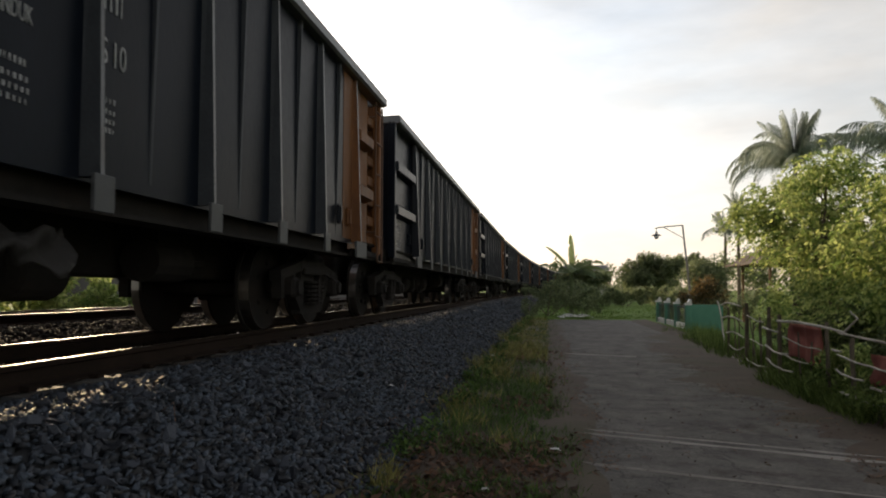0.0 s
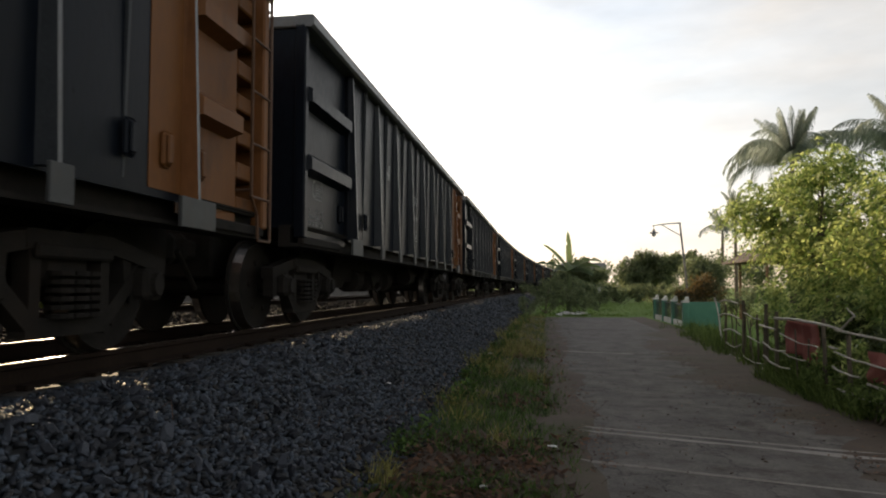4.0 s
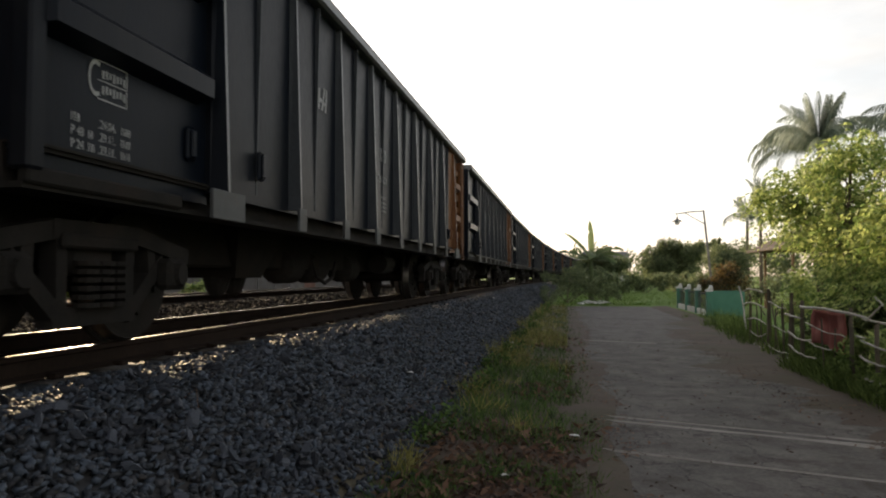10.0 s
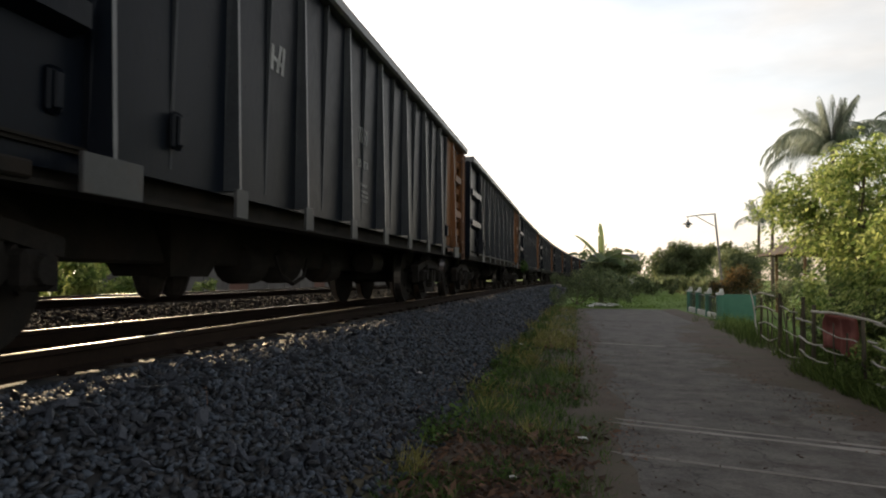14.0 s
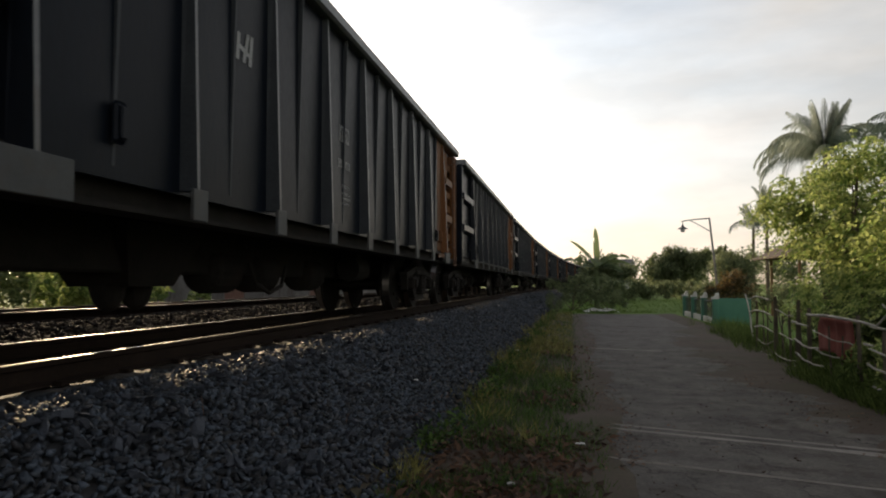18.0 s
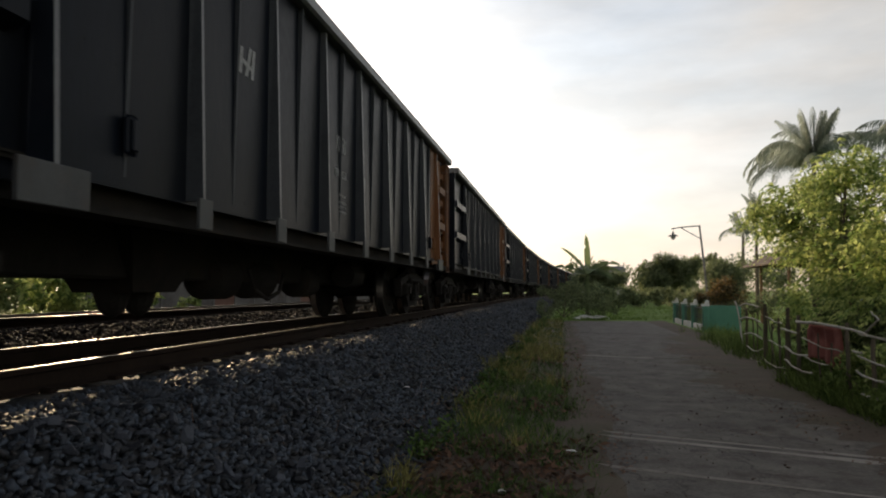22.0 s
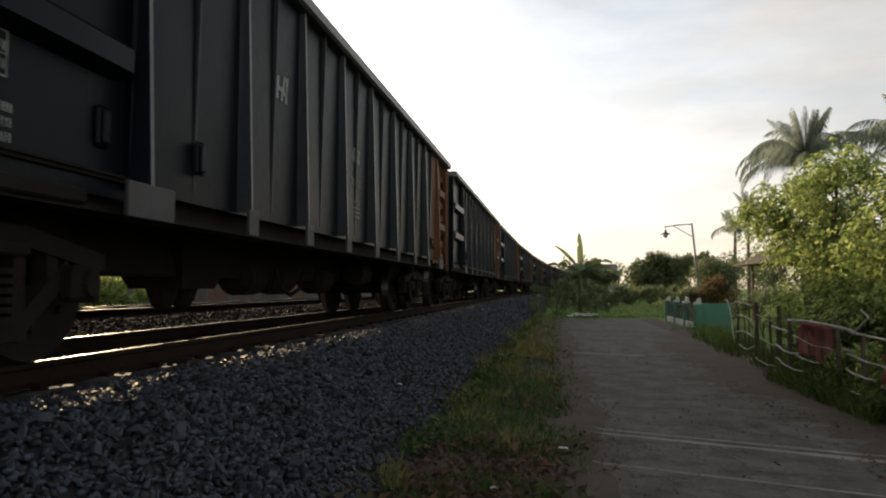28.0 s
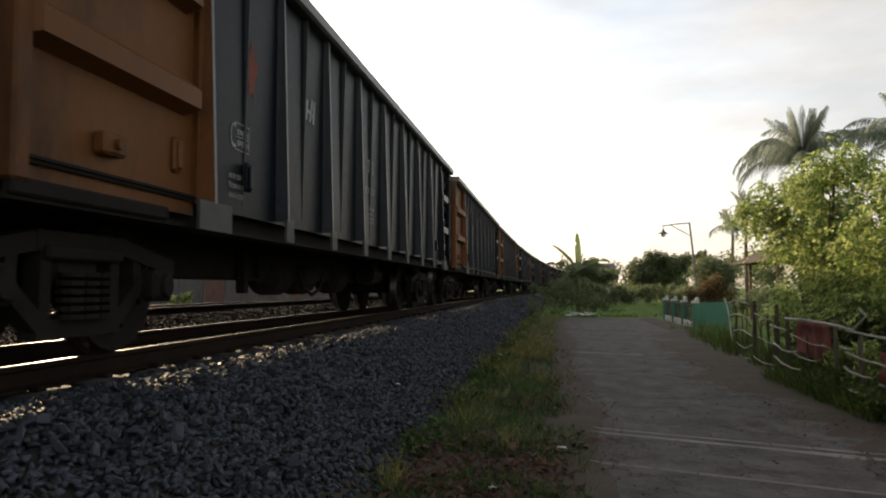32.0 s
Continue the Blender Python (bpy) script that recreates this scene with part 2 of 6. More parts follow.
M = {
    "paint": surface("dark_wagon_paint", (0.0032, 0.0046, 0.008), (0.008, 0.0115, 0.0185), 1.4, 30, 0.36, 0.0, 0.15, (0.0125, 0.0135, 0.0155), 0.9, stretch_by=(1, 1, 0.35), spec=0.08),
    # Worn steel, its grey raised to paint the skylight caught by rib faces.
    "rib": surface("worn_lit_rib_steel", (0.055, 0.058, 0.062), (0.16, 0.166, 0.172), 2.0, 60, 0.42, 0.0, 0.15, (0.09, 0.075, 0.06), 1.5),
    "foot": surface("dull_foot_plate", (0.024, 0.026, 0.028), (0.06, 0.064, 0.066), 5.0, 60, 0.6, 0.0, 0.15, (0.05, 0.04, 0.033), 3.0),
    # Wagon paint made lighter: inner ribs' highlights in colour, shaded flanks lifted.
    "inner_edge": surface("lifted_rib_paint", (0.013, 0.016, 0.021), (0.042, 0.047, 0.053), 3.0, 50, 0.6, 0.0, 0.1, spec=0.3),
    "ladder_rust": surface("rusty_ladder", (0.05, 0.022, 0.01), (0.12, 0.055, 0.025), 5.0, 60, 0.7, 0.0, 0.2),
    "orange": surface("orange_end_paint", (0.11, 0.042, 0.012), (0.195, 0.082, 0.028), 1.2, 25, 0.6, 0.0, 0.15, (0.05, 0.023, 0.011), 1.1, stretch_by=(1, 1, 0.4), spec=0.2),
    "iron": surface("sooty_cast_iron", (0.0095, 0.0088, 0.008), (0.028, 0.025, 0.022), 4.0, 50, 0.85, 0.0, 0.4, (0.024, 0.018, 0.014), 2.0, spec=0.12),
    "tread": surface("polished_wheel_tread", (0.2, 0.19, 0.18), (0.4, 0.38, 0.36), 6.0, 80, 0.35, 1.0, 0.1),
    "lettering": surface("faded_white_lettering", (0.2, 0.205, 0.205), (0.42, 0.42, 0.42), 9.0, 90, 0.7, 0.0, 0.1, (0.1, 0.1, 0.1), 7.0),
    "rail_side": surface("rusty_rail", (0.012, 0.0085, 0.0065), (0.03, 0.02, 0.015), 3.0, 50, 0.9, 0.0, 0.3, spec=0.08),
    "rail_top": surface("polished_rail_head", (0.08, 0.06, 0.04), (0.16, 0.125, 0.085), 2.0, 80, 0.42, 1.0, 0.05),
    "sleeper": surface("grey_concrete_sleeper", (0.06, 0.055, 0.05), (0.14, 0.13, 0.12), 5.0, 60, 0.9, 0.0, 0.4, (0.08, 0.05, 0.03), 3.0),
    "bed": surface("ballast_bed", (0.012, 0.013, 0.015), (0.05, 0.053, 0.058), 9.0, 24.0, 0.85, 0.0, 0.8, (0.035, 0.026, 0.018), 0.8),
    "stone": surface("crushed_grey_stone", (0.0092, 0.0115, 0.015), (0.064, 0.08, 0.104), 14.0, 90.0, 0.65, 0.0, 0.5, (0.048, 0.04, 0.036), 1.2, spec=0.35, random_hue=0.7, island=True),
    "loose_stone": surface("loose_grey_stone", (0.012, 0.0135, 0.018), (0.06, 0.068, 0.086), 14.0, 90.0, 0.6, 0.0, 0.4, spec=0.3, random_hue=0.55),
    # Dusty browns darkened further, so the colour holds the trees' shade on the track bed.
    "brown_stone": surface("dusty_shaded_stone", (0.009, 0.008, 0.007), (0.034, 0.029, 0.025), 14.0, 90.0, 0.85, 0.0, 0.5, spec=0.1, random_hue=0.4, island=True),
    "cinder": surface("dusty_shaded_cinder", (0.005, 0.0045, 0.004), (0.018, 0.016, 0.014), 7.0, 40.0, 0.95, 0.0, 1.0, (0.015, 0.012, 0.01), 1.0, spec=0.0),
    "soil": surface("brown_soil", (0.045, 0.031, 0.021), (0.115, 0.08, 0.055), 2.0, 30, 0.95, 0.0, 0.6, (0.05, 0.05, 0.02), 0.6),
    "concrete": surface("worn_road_concrete", (0.034, 0.03, 0.027), (0.195, 0.173, 0.154), 2.6, 48, 0.85, 0.0, 1.0, (0.045, 0.035, 0.027), 4.5, spec=0.3, cracks=0.6),
    "mortar": surface("pale_joint_mortar", (0.2, 0.18, 0.16), (0.38, 0.345, 0.305), 3.0, 45, 0.85, 0.0, 0.3),
    "grass": surface("verge_grass", (0.028, 0.064, 0.012), (0.11, 0.19, 0.036), 1.2, 8, 0.7, 0.0, 0.0, leaf=0.4, random_hue=0.6, island=True),
    "lawn": surface("sunlit_lawn_blade", (0.08, 0.14, 0.03), (0.19, 0.27, 0.06), 1.0, 8, 0.7, 0.0, 0.0, leaf=0.55, random_hue=0.5, island=True, spec=0.2),
    "tall_grass": surface("long_fence_grass", (0.05, 0.085, 0.02), (0.19, 0.25, 0.07), 1.0, 8, 0.7, 0.0, 0.0, leaf=0.55, random_hue=0.6, island=True, spec=0.2),
    "dry": surface("dry_leaves", (0.05, 0.028, 0.018), (0.18, 0.1, 0.06), 1.5, 12, 0.8, 0.0, 0.0, leaf=0.2, random_hue=0.7, island=True),
    # Yellowing grass, its colour brightened to carry dabs of low warm sun.
    "tuft": surface("yellowing_sunlit_grass", (0.13, 0.13, 0.03), (0.38, 0.35, 0.12), 1.2, 8, 0.7, 0.0, 0.0, leaf=0.5, random_hue=0.6, island=True),
    "meadow": surface("mown_green_meadow", (0.085, 0.16, 0.03), (0.17, 0.25, 0.055), 0.5, 8, 0.95, 0.0, 0.8, (0.17, 0.21, 0.06), 0.25, spec=0.1),
    "leaf_bright": surface("sunlit_shrub_leaf", (0.16, 0.24, 0.065), (0.52, 0.58, 0.21), 1.0, 6, 0.45, 0.0, 0.0, leaf=0.64, random_hue=0.9, island=True),
    "leaf_dark": surface("dark_tree_leaf", (0.065, 0.095, 0.035), (0.2, 0.24, 0.09), 0.8, 6, 0.55, 0.0, 0.0, leaf=0.6, random_hue=0.6, island=True),
    # Tree leaf made paler to paint distance haze onto far trees and shrubs.
    "leaf_far": surface("hazed_leaf", (0.1, 0.13, 0.065), (0.27, 0.31, 0.16), 0.8, 6, 0.55, 0.0, 0.0, leaf=0.6, random_hue=0.6, island=True),
    "leaf_red": surface("copper_shrub_leaf", (0.045, 0.05, 0.02), (0.23, 0.15, 0.055), 0.8, 6, 0.5, 0.0, 0.0, leaf=0.45, random_hue=0.7, island=True),
    "palm": surface("palm_frond", (0.19, 0.225, 0.19), (0.38, 0.42, 0.36), 0.8, 6, 0.5, 0.0, 0.0, leaf=0.66, random_hue=0.5, island=True),
    "banana": surface("banana_leaf", (0.08, 0.12, 0.05), (0.2, 0.25, 0.11), 0.9, 6, 0.5, 0.0, 0.1, leaf=0.4, random_hue=0.4),
    "bark": surface("grey_brown_bark", (0.06, 0.045, 0.032), (0.2, 0.16, 0.12), 6.0, 40, 0.9, 0.0, 0.8, stretch_by=(1, 1, 0.2)),
    "stick": surface("bleached_bamboo", (0.24, 0.22, 0.18), (0.52, 0.49, 0.42), 4.0, 60, 0.7, 0.0, 0.2, (0.15, 0.12, 0.08), 2.5),
    "dark_stick": surface("weathered_stake", (0.06, 0.05, 0.035), (0.2, 0.16, 0.11), 5.0, 60, 0.85, 0.0, 0.3),
    "green_paint": surface("mint_green_plaster", (0.05, 0.17, 0.11), (0.11, 0.28, 0.19), 1.5, 40, 0.75, 0.0, 0.2, (0.08, 0.12, 0.09), 1.2),
    "white": surface("chalky_white_paint", (0.55, 0.54, 0.5), (0.8, 0.79, 0.76), 3.0, 50, 0.7, 0.0, 0.2, (0.35, 0.33, 0.28), 2.0),
    "red_cloth": surface("faded_red_cloth", (0.2, 0.055, 0.045), (0.42, 0.14, 0.11), 2.0, 60, 0.9, 0.0, 0.3, leaf=0.3),
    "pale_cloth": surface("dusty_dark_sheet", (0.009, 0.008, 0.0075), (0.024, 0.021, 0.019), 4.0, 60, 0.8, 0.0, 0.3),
    "lamp_iron": surface("painted_lamp_iron", (0.03, 0.03, 0.03), (0.09, 0.09, 0.085), 5.0, 60, 0.5, 0.3, 0.1),
    "lamp_grey": surface("grey_lamp_paint", (0.1, 0.1, 0.1), (0.22, 0.22, 0.215), 5.0, 60, 0.5, 0.2, 0.1),
    "milk_glass": surface("lamp_glass", (0.6, 0.6, 0.58), (0.75, 0.75, 0.72), 5.0, 60, 0.2, 0.0, 0.0),
    "roof": surface("grey_metal_sheet", (0.1, 0.1, 0.1), (0.22, 0.22, 0.22), 1.5, 40, 0.6, 0.2, 0.2, (0.12, 0.08, 0.05), 1.2),
    "plaster": surface("pale_house_plaster", (0.42, 0.4, 0.36), (0.62, 0.6, 0.55), 0.8, 30, 0.85, 0.0, 0.2, (0.3, 0.27, 0.22), 0.7),
    "thatch": surface("dark_rusted_sheet", (0.05, 0.038, 0.03), (0.12, 0.09, 0.07), 1.5, 40, 0.8, 0.0, 0.2, (0.07, 0.045, 0.03), 1.2, spec=0.2),
    "grey_panel": surface("stained_grey_panel", (0.13, 0.125, 0.115), (0.24, 0.23, 0.21), 0.8, 30, 0.85, 0.0, 0.2, (0.1, 0.085, 0.07), 0.9),
    "brick": surface("dull_brick_wall", (0.16, 0.08, 0.055), (0.3, 0.17, 0.12), 3.0, 40, 0.9, 0.0, 0.4),
    "wood": surface("bare_wall_wood", (0.14, 0.08, 0.04), (0.28, 0.17, 0.09), 4.0, 50, 0.8, 0.0, 0.2, stretch_by=(1, 1, 0.2)),
}


# ---- mesh helpers ----
def part(name, bm, material, parent=None, label="", at=None, smooth=False):
    """Links a bmesh (or takes a mesh) as one mesh object under a thing or a part."""
    if isinstance(bm, bmesh.types.BMesh):
        bmesh.ops.recalc_face_normals(bm, faces=bm.faces)
        me = bpy.data.meshes.new(name)
        bm.to_mesh(me)
        bm.free()
        if smooth:
            me.shade_smooth()
    else:
        me = bm
    if material and not me.materials:
        me.materials.append(material)
    ob = new(name, me)
    if parent:
        ob.parent = parent
    if at is not None:
        ob.matrix_basis = at
    if label:
        ob["label"] = label
    return ob


def box(bm, x0, x1, y0, y1, z0, z1, bevel=0.0):
    vs = bmesh.ops.create_cube(bm, size=1.0, matrix=Matrix.Translation(((x0 + x1) / 2, (y0 + y1) / 2, (z0 + z1) / 2)) @ Matrix.Diagonal((x1 - x0, y1 - y0, z1 - z0, 1)))["verts"]
    if bevel:
        edges = list({e for v in vs for e in v.link_edges})
        bmesh.ops.bevel(bm, geom=edges, offset=bevel, segments=1, affect="EDGES")


def boxed(x0, x1, y0, y1, z0, z1, bevel=0.0):
    bm = bmesh.new()
    box(bm, x0, x1, y0, y1, z0, z1, bevel)
    return bm


def rod(bm, p, q, r0, r1=None, sides=8):
    """A round bar from p to q."""
    p, q = Vector(p), Vector(q)
    d = q - p
    m = Matrix.Translation((p + q) / 2) @ d.to_track_quat("Z", "Y").to_matrix().to_4x4()
    bmesh.ops.create_cone(bm, cap_ends=True, segments=sides, radius1=r0, radius2=r0 if r1 is None else r1, depth=d.length, matrix=m)


def tube(bm, points, radii, sides=7):
    """A bent, tapered branch through the points."""
    rings = []
    for i, p in enumerate(points):
        p = Vector(p)
        d = Vector(points[min(i + 1, len(points) - 1)]) - Vector(points[max(i - 1, 0)])
        q = d.to_track_quat("Z", "Y")
        rings.append([bm.verts.new(p + q @ Vector((math.cos(2 * math.pi * k / sides), math.sin(2 * math.pi * k / sides), 0)) * radii[i]) for k in range(sides)])
    for a, b in zip(rings, rings[1:]):
        for k in range(sides):
            bm.faces.new((a[k], a[(k + 1) % sides], b[(k + 1) % sides], b[k]))
    bm.faces.new(rings[0][::-1])
    bm.faces.new(rings[-1])


def profile(bm, outline, along, axis="y"):
    """A closed outline of (a, z) swept from along[0] to along[1] on one axis."""
    def at(a, z, s):
        return (a, s, z) if axis == "y" else (s, a, z)
    ends = [[bm.verts.new(at(a, z, s)) for a, z in outline] for s in along]
    k = len(outline)
    for i in range(k):
        bm.faces.new((ends[0][i], ends[0][(i + 1) % k], ends[1][(i + 1) % k], ends[1][i]))
    bm.faces.new(ends[0][::-1])
    bm.faces.new(ends[1])


def mesh_of(name, verts, faces, material, smooth=False):
    me = bpy.data.meshes.new(name)
    me.from_pydata([tuple(v) for v in verts], [], [tuple(int(i) for i in f) for f in faces])
    me.materials.append(material)
    if smooth:
        me.shade_smooth()
    return me


def many(name, base_v, base_f, mats, material):
    """One mesh of many copies of a small shape: mats is an (n, 3, 4) array of affine maps."""
    base_v = np.asarray(base_v, float)
    n, k = len(mats), len(base_v)
    v = np.einsum("nij,kj->nki", mats[:, :, :3], base_v) + mats[:, None, :, 3]
    me = bpy.data.meshes.new(name)
    width = len(base_f[0])
    f = (np.asarray(base_f)[None] + (np.arange(n) * k)[:, None, None]).reshape(-1, width)
    me.vertices.add(n * k)
    me.vertices.foreach_set("co", v.reshape(-1))
    me.loops.add(f.size)
    me.loops.foreach_set("vertex_index", f.reshape(-1).astype(np.int32))
    me.polygons.add(len(f))
    me.polygons.foreach_set("loop_start", (np.arange(len(f)) * width).astype(np.int32))
    me.update(calc_edges=True)
    me.materials.append(material)
    return me


def turns(rng, n, tilt=math.pi):
    """Random rotations (n, 3, 3): any heading, tilted by up to tilt."""
    a, b, c = rng.uniform(0, 2 * np.pi, n), rng.uniform(-tilt, tilt, n), rng.uniform(-tilt, tilt, n)
    one, nil = np.ones(n), np.zeros(n)
    rz = np.array([[np.cos(a), -np.sin(a), nil], [np.sin(a), np.cos(a), nil], [nil, nil, one]])
    rx = np.array([[one, nil, nil], [nil, np.cos(b), -np.sin(b)], [nil, np.sin(b), np.cos(b)]])
    ry = np.array([[np.cos(c), nil, np.sin(c)], [nil, one, nil], [-np.sin(c), nil, np.cos(c)]])
    return np.einsum("ijn,jkn,kln->nil", rz, rx, ry)


LEAF_V = [(0, 0, 0), (0.22, 0.35, 0.05), (0, 0.4, 0.0), (-0.22, 0.35, 0.05), (0, 1, -0.12)]
LEAF_F = [(0, 1, 2), (0, 2, 3), (2, 1, 4), (3, 2, 4)]
BLADE_V = [(-0.5, 0, 0), (0.5, 0, 0), (-0.35, 0.12, 0.5), (0.35, 0.12, 0.5), (0, 0.45, 1.0)]
BLADE_F = [(0, 1, 3), (0, 3, 2), (2, 3, 4)]


def leaves(name, points, size, material, rng, tilt=1.2, width=1.0):
    """Leaves of about that size at the points."""
    points = np.asarray(points)
    n = len(points)
    s = size * rng.uniform(0.6, 1.3, n)
    r = turns(rng, n, tilt) * np.array([width, 1, 1])[None, None, :] * s[:, None, None]
    return many(name, LEAF_V, LEAF_F, np.concatenate([r, points[:, :, None]], 2), material)


def sprays(rng, centres, radii, n, length, size):
    """Leaf poses (m, 3, 4) of arching twigs that hang out of the clumps, leaves in pairs along each."""
    centres, radii = np.asarray(centres, float), np.asarray(radii, float)
    pick = rng.choice(len(centres), n, p=radii ** 2 / (radii ** 2).sum())
    d = rng.normal(size=(n, 3))
    d /= np.linalg.norm(d, axis=1)[:, None]
    start = centres[pick] + d * (radii[pick] * rng.uniform(0.3, 1.0, n) ** 0.5)[:, None]
    head = d * np.array([1, 1, 0.25]) + rng.normal(size=(n, 3)) * 0.25
    head[:, 2] = np.abs(head[:, 2]) * 0.6
    head /= np.linalg.norm(head, axis=1)[:, None]
    ll = length * rng.uniform(0.6, 1.3, n)
    out = []
    for k in range(7):
        u = (k + 0.5) / 7
        at = start + head * (ll * u)[:, None]
        at[:, 2] -= 0.75 * ll * u * u
        for side in (-1, 1):
            across = np.stack([-head[:, 1], head[:, 0], np.zeros(n)], 1) * side
            y = head * 0.7 + across * rng.uniform(0.5, 1.0, (n, 1)) + np.array([0, 0, -0.55 - 0.5 * u]) + rng.normal(size=(n, 3)) * 0.3
            y /= np.linalg.norm(y, axis=1)[:, None]
            x = np.cross(y, rng.normal(size=(n, 3)))
            x /= np.linalg.norm(x, axis=1)[:, None]
            s = (size * rng.uniform(0.65, 1.25, n) * (1.1 - 0.4 * u))[:, None]
            out.append(np.stack([x * s * 0.9, y * s, np.cross(x, y) * s, at], 2))
    return np.concatenate(out)


def clump_points(rng, centres, radii, n, hollow=0.45):
    """Points near the outside of uneven clumps."""
    centres, radii = np.asarray(centres, float), np.asarray(radii, float)
    w = radii ** 2
    pick = rng.choice(len(centres), n, p=w / w.sum())
    d = rng.normal(size=(n, 3))
    d /= np.linalg.norm(d, axis=1)[:, None]
    return centres[pick] + d * (radii[pick] * rng.uniform(hollow, 1.08, n) ** 0.7)[:, None]


# ---- the railway's line: straight beside the eye, then a gentle bend to the right ----
CENTRE, BEND_AT, BEND_R, BEND_LEN = -3.41, 28.0, 900.0, 85.0
RAIL_TOP, RAIL_TOP_2 = 0.785, 0.86
TRACK_GAP = -4.0


def along(s, lat=0.0):
    """Where the line is at s metres, lat metres to its right, and its heading to the right in radians."""
    if s <= BEND_AT:
        return CENTRE + lat, s, 0.0
    a = min(s - BEND_AT, BEND_LEN) / BEND_R
    rest = max(0.0, s - BEND_AT - BEND_LEN)
    x = CENTRE + BEND_R - (BEND_R - lat) * math.cos(a) + rest * math.sin(a)
    y = BEND_AT + (BEND_R - lat) * math.sin(a) + rest * math.cos(a)
    return x, y, a


LATS = [-1500, -600, -200, -90, -45, -28, -18, -12, -9, -7.2, -6.2, -5.5, -5.2, -4, -2.9, -2.4, -2.0, -1.5, -1.2, 0, 1.1, 1.35, 1.6, 1.9, 2.2, 2.45, 2.8, 3.2, 3.5,
        4.2, 5.0, 5.8, 6.45, 6.7, 7.2, 8, 9.5, 12, 16, 22, 32, 50, 90, 200, 450, 800]
LEVELS = {-9: 0.15, -7.2: 0.25, -6.2: 0.4, -5.5: 0.68, -5.2: 0.7, -4: 0.7, -2.9: 0.69, -2.4: 0.62, -2.0: 0.56, -1.5: 0.58, -1.2: 0.62, 0: 0.62, 1.1: 0.61, 1.35: 0.58,
          1.6: 0.47, 1.9: 0.32, 2.2: 0.17, 2.45: 0.07, 2.8: 0.05, 3.2: 0.03, 3.5: -0.02, 4.2: -0.06, 5.0: -0.06, 5.8: -0.06, 6.45: -0.04, 6.7: 0.03, 7.2: 0.05, 8: 0.05}
LEVEL_AT = [LEVELS.get(a, 0.1 if a < 0 else 0.03) for a in LATS]


def ground_level(lat):
    return float(np.interp(lat, LATS, LEVEL_AT))


def build_ground():
    steps = [-300, -100, -40, -15, -8, -4] + [i * 0.5 for i in range(-6, 60)] + [30, 33, 36, 40, 45, 50, 55, 60, 70, 80, 90, 100, 113, 130, 160, 200, 300, 500, 900, 1600]
    steps = sorted(set(steps))
    verts, faces, kinds = [], [], []
    for s in steps:
        for lat, z in zip(LATS, LEVEL_AT):
            x, y, _ = along(s, lat)
            rough = 0.02 if abs(lat) < 12 and not 3.3 < lat < 6.6 else 0.0
            verts.append((x, y, z + rough * noise.noise(Vector((x * 1.3, y * 1.3, 0)))))
    k = len(LATS)
    for i in range(len(steps) - 1):
        for j in range(k - 1):
            faces.append((i * k + j, i * k + j + 1, (i + 1) * k + j + 1, (i + 1) * k + j))
            mid = (LATS[j] + LATS[j + 1]) / 2
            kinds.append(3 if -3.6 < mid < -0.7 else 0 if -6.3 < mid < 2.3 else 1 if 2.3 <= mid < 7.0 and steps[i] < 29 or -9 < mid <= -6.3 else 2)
    me = mesh_of("ground", verts, faces, M["bed"])
    me.materials.append(M["soil"])
    me.materials.append(M["meadow"])
    me.materials.append(M["cinder"])
    for p, kind in zip(me.polygons, kinds):
        p.material_index = kind
        p.use_smooth = True
    return tagged(new("ground", me), "dark grey ballast bed, brown soil and green meadow", "ground", kind="structure")


ground = build_ground()


# ---- rails and sleepers ----
RAIL_OUTLINE = [(-0.06, -0.14), (0.06, -0.14), (0.06, -0.128), (0.009, -0.112), (0.009, -0.04), (0.033, -0.03), (0.033, -0.004), (0.027, -0.0005),
                (-0.027, -0.0005), (-0.033, -0.004), (-0.033, -0.03), (-0.009, -0.04), (-0.009, -0.112), (-0.06, -0.128)]


def swept(name, outline, lat, top, stations, material):
    verts, faces, k = [], [], len(outline)
    for s in stations:
        for a, z in outline:
            x, y, _ = along(s, lat + a)
            verts.append((x, y, top + z))
    for i in range(len(stations) - 1):
        for j in range(k):
            faces.append((i * k + j, i * k + (j + 1) % k, (i + 1) * k + (j + 1) % k, (i + 1) * k + j))
    faces += [tuple(range(k))[::-1], tuple(range((len(stations) - 1) * k, len(stations) * k))]
    return mesh_of(name, verts, faces, material)


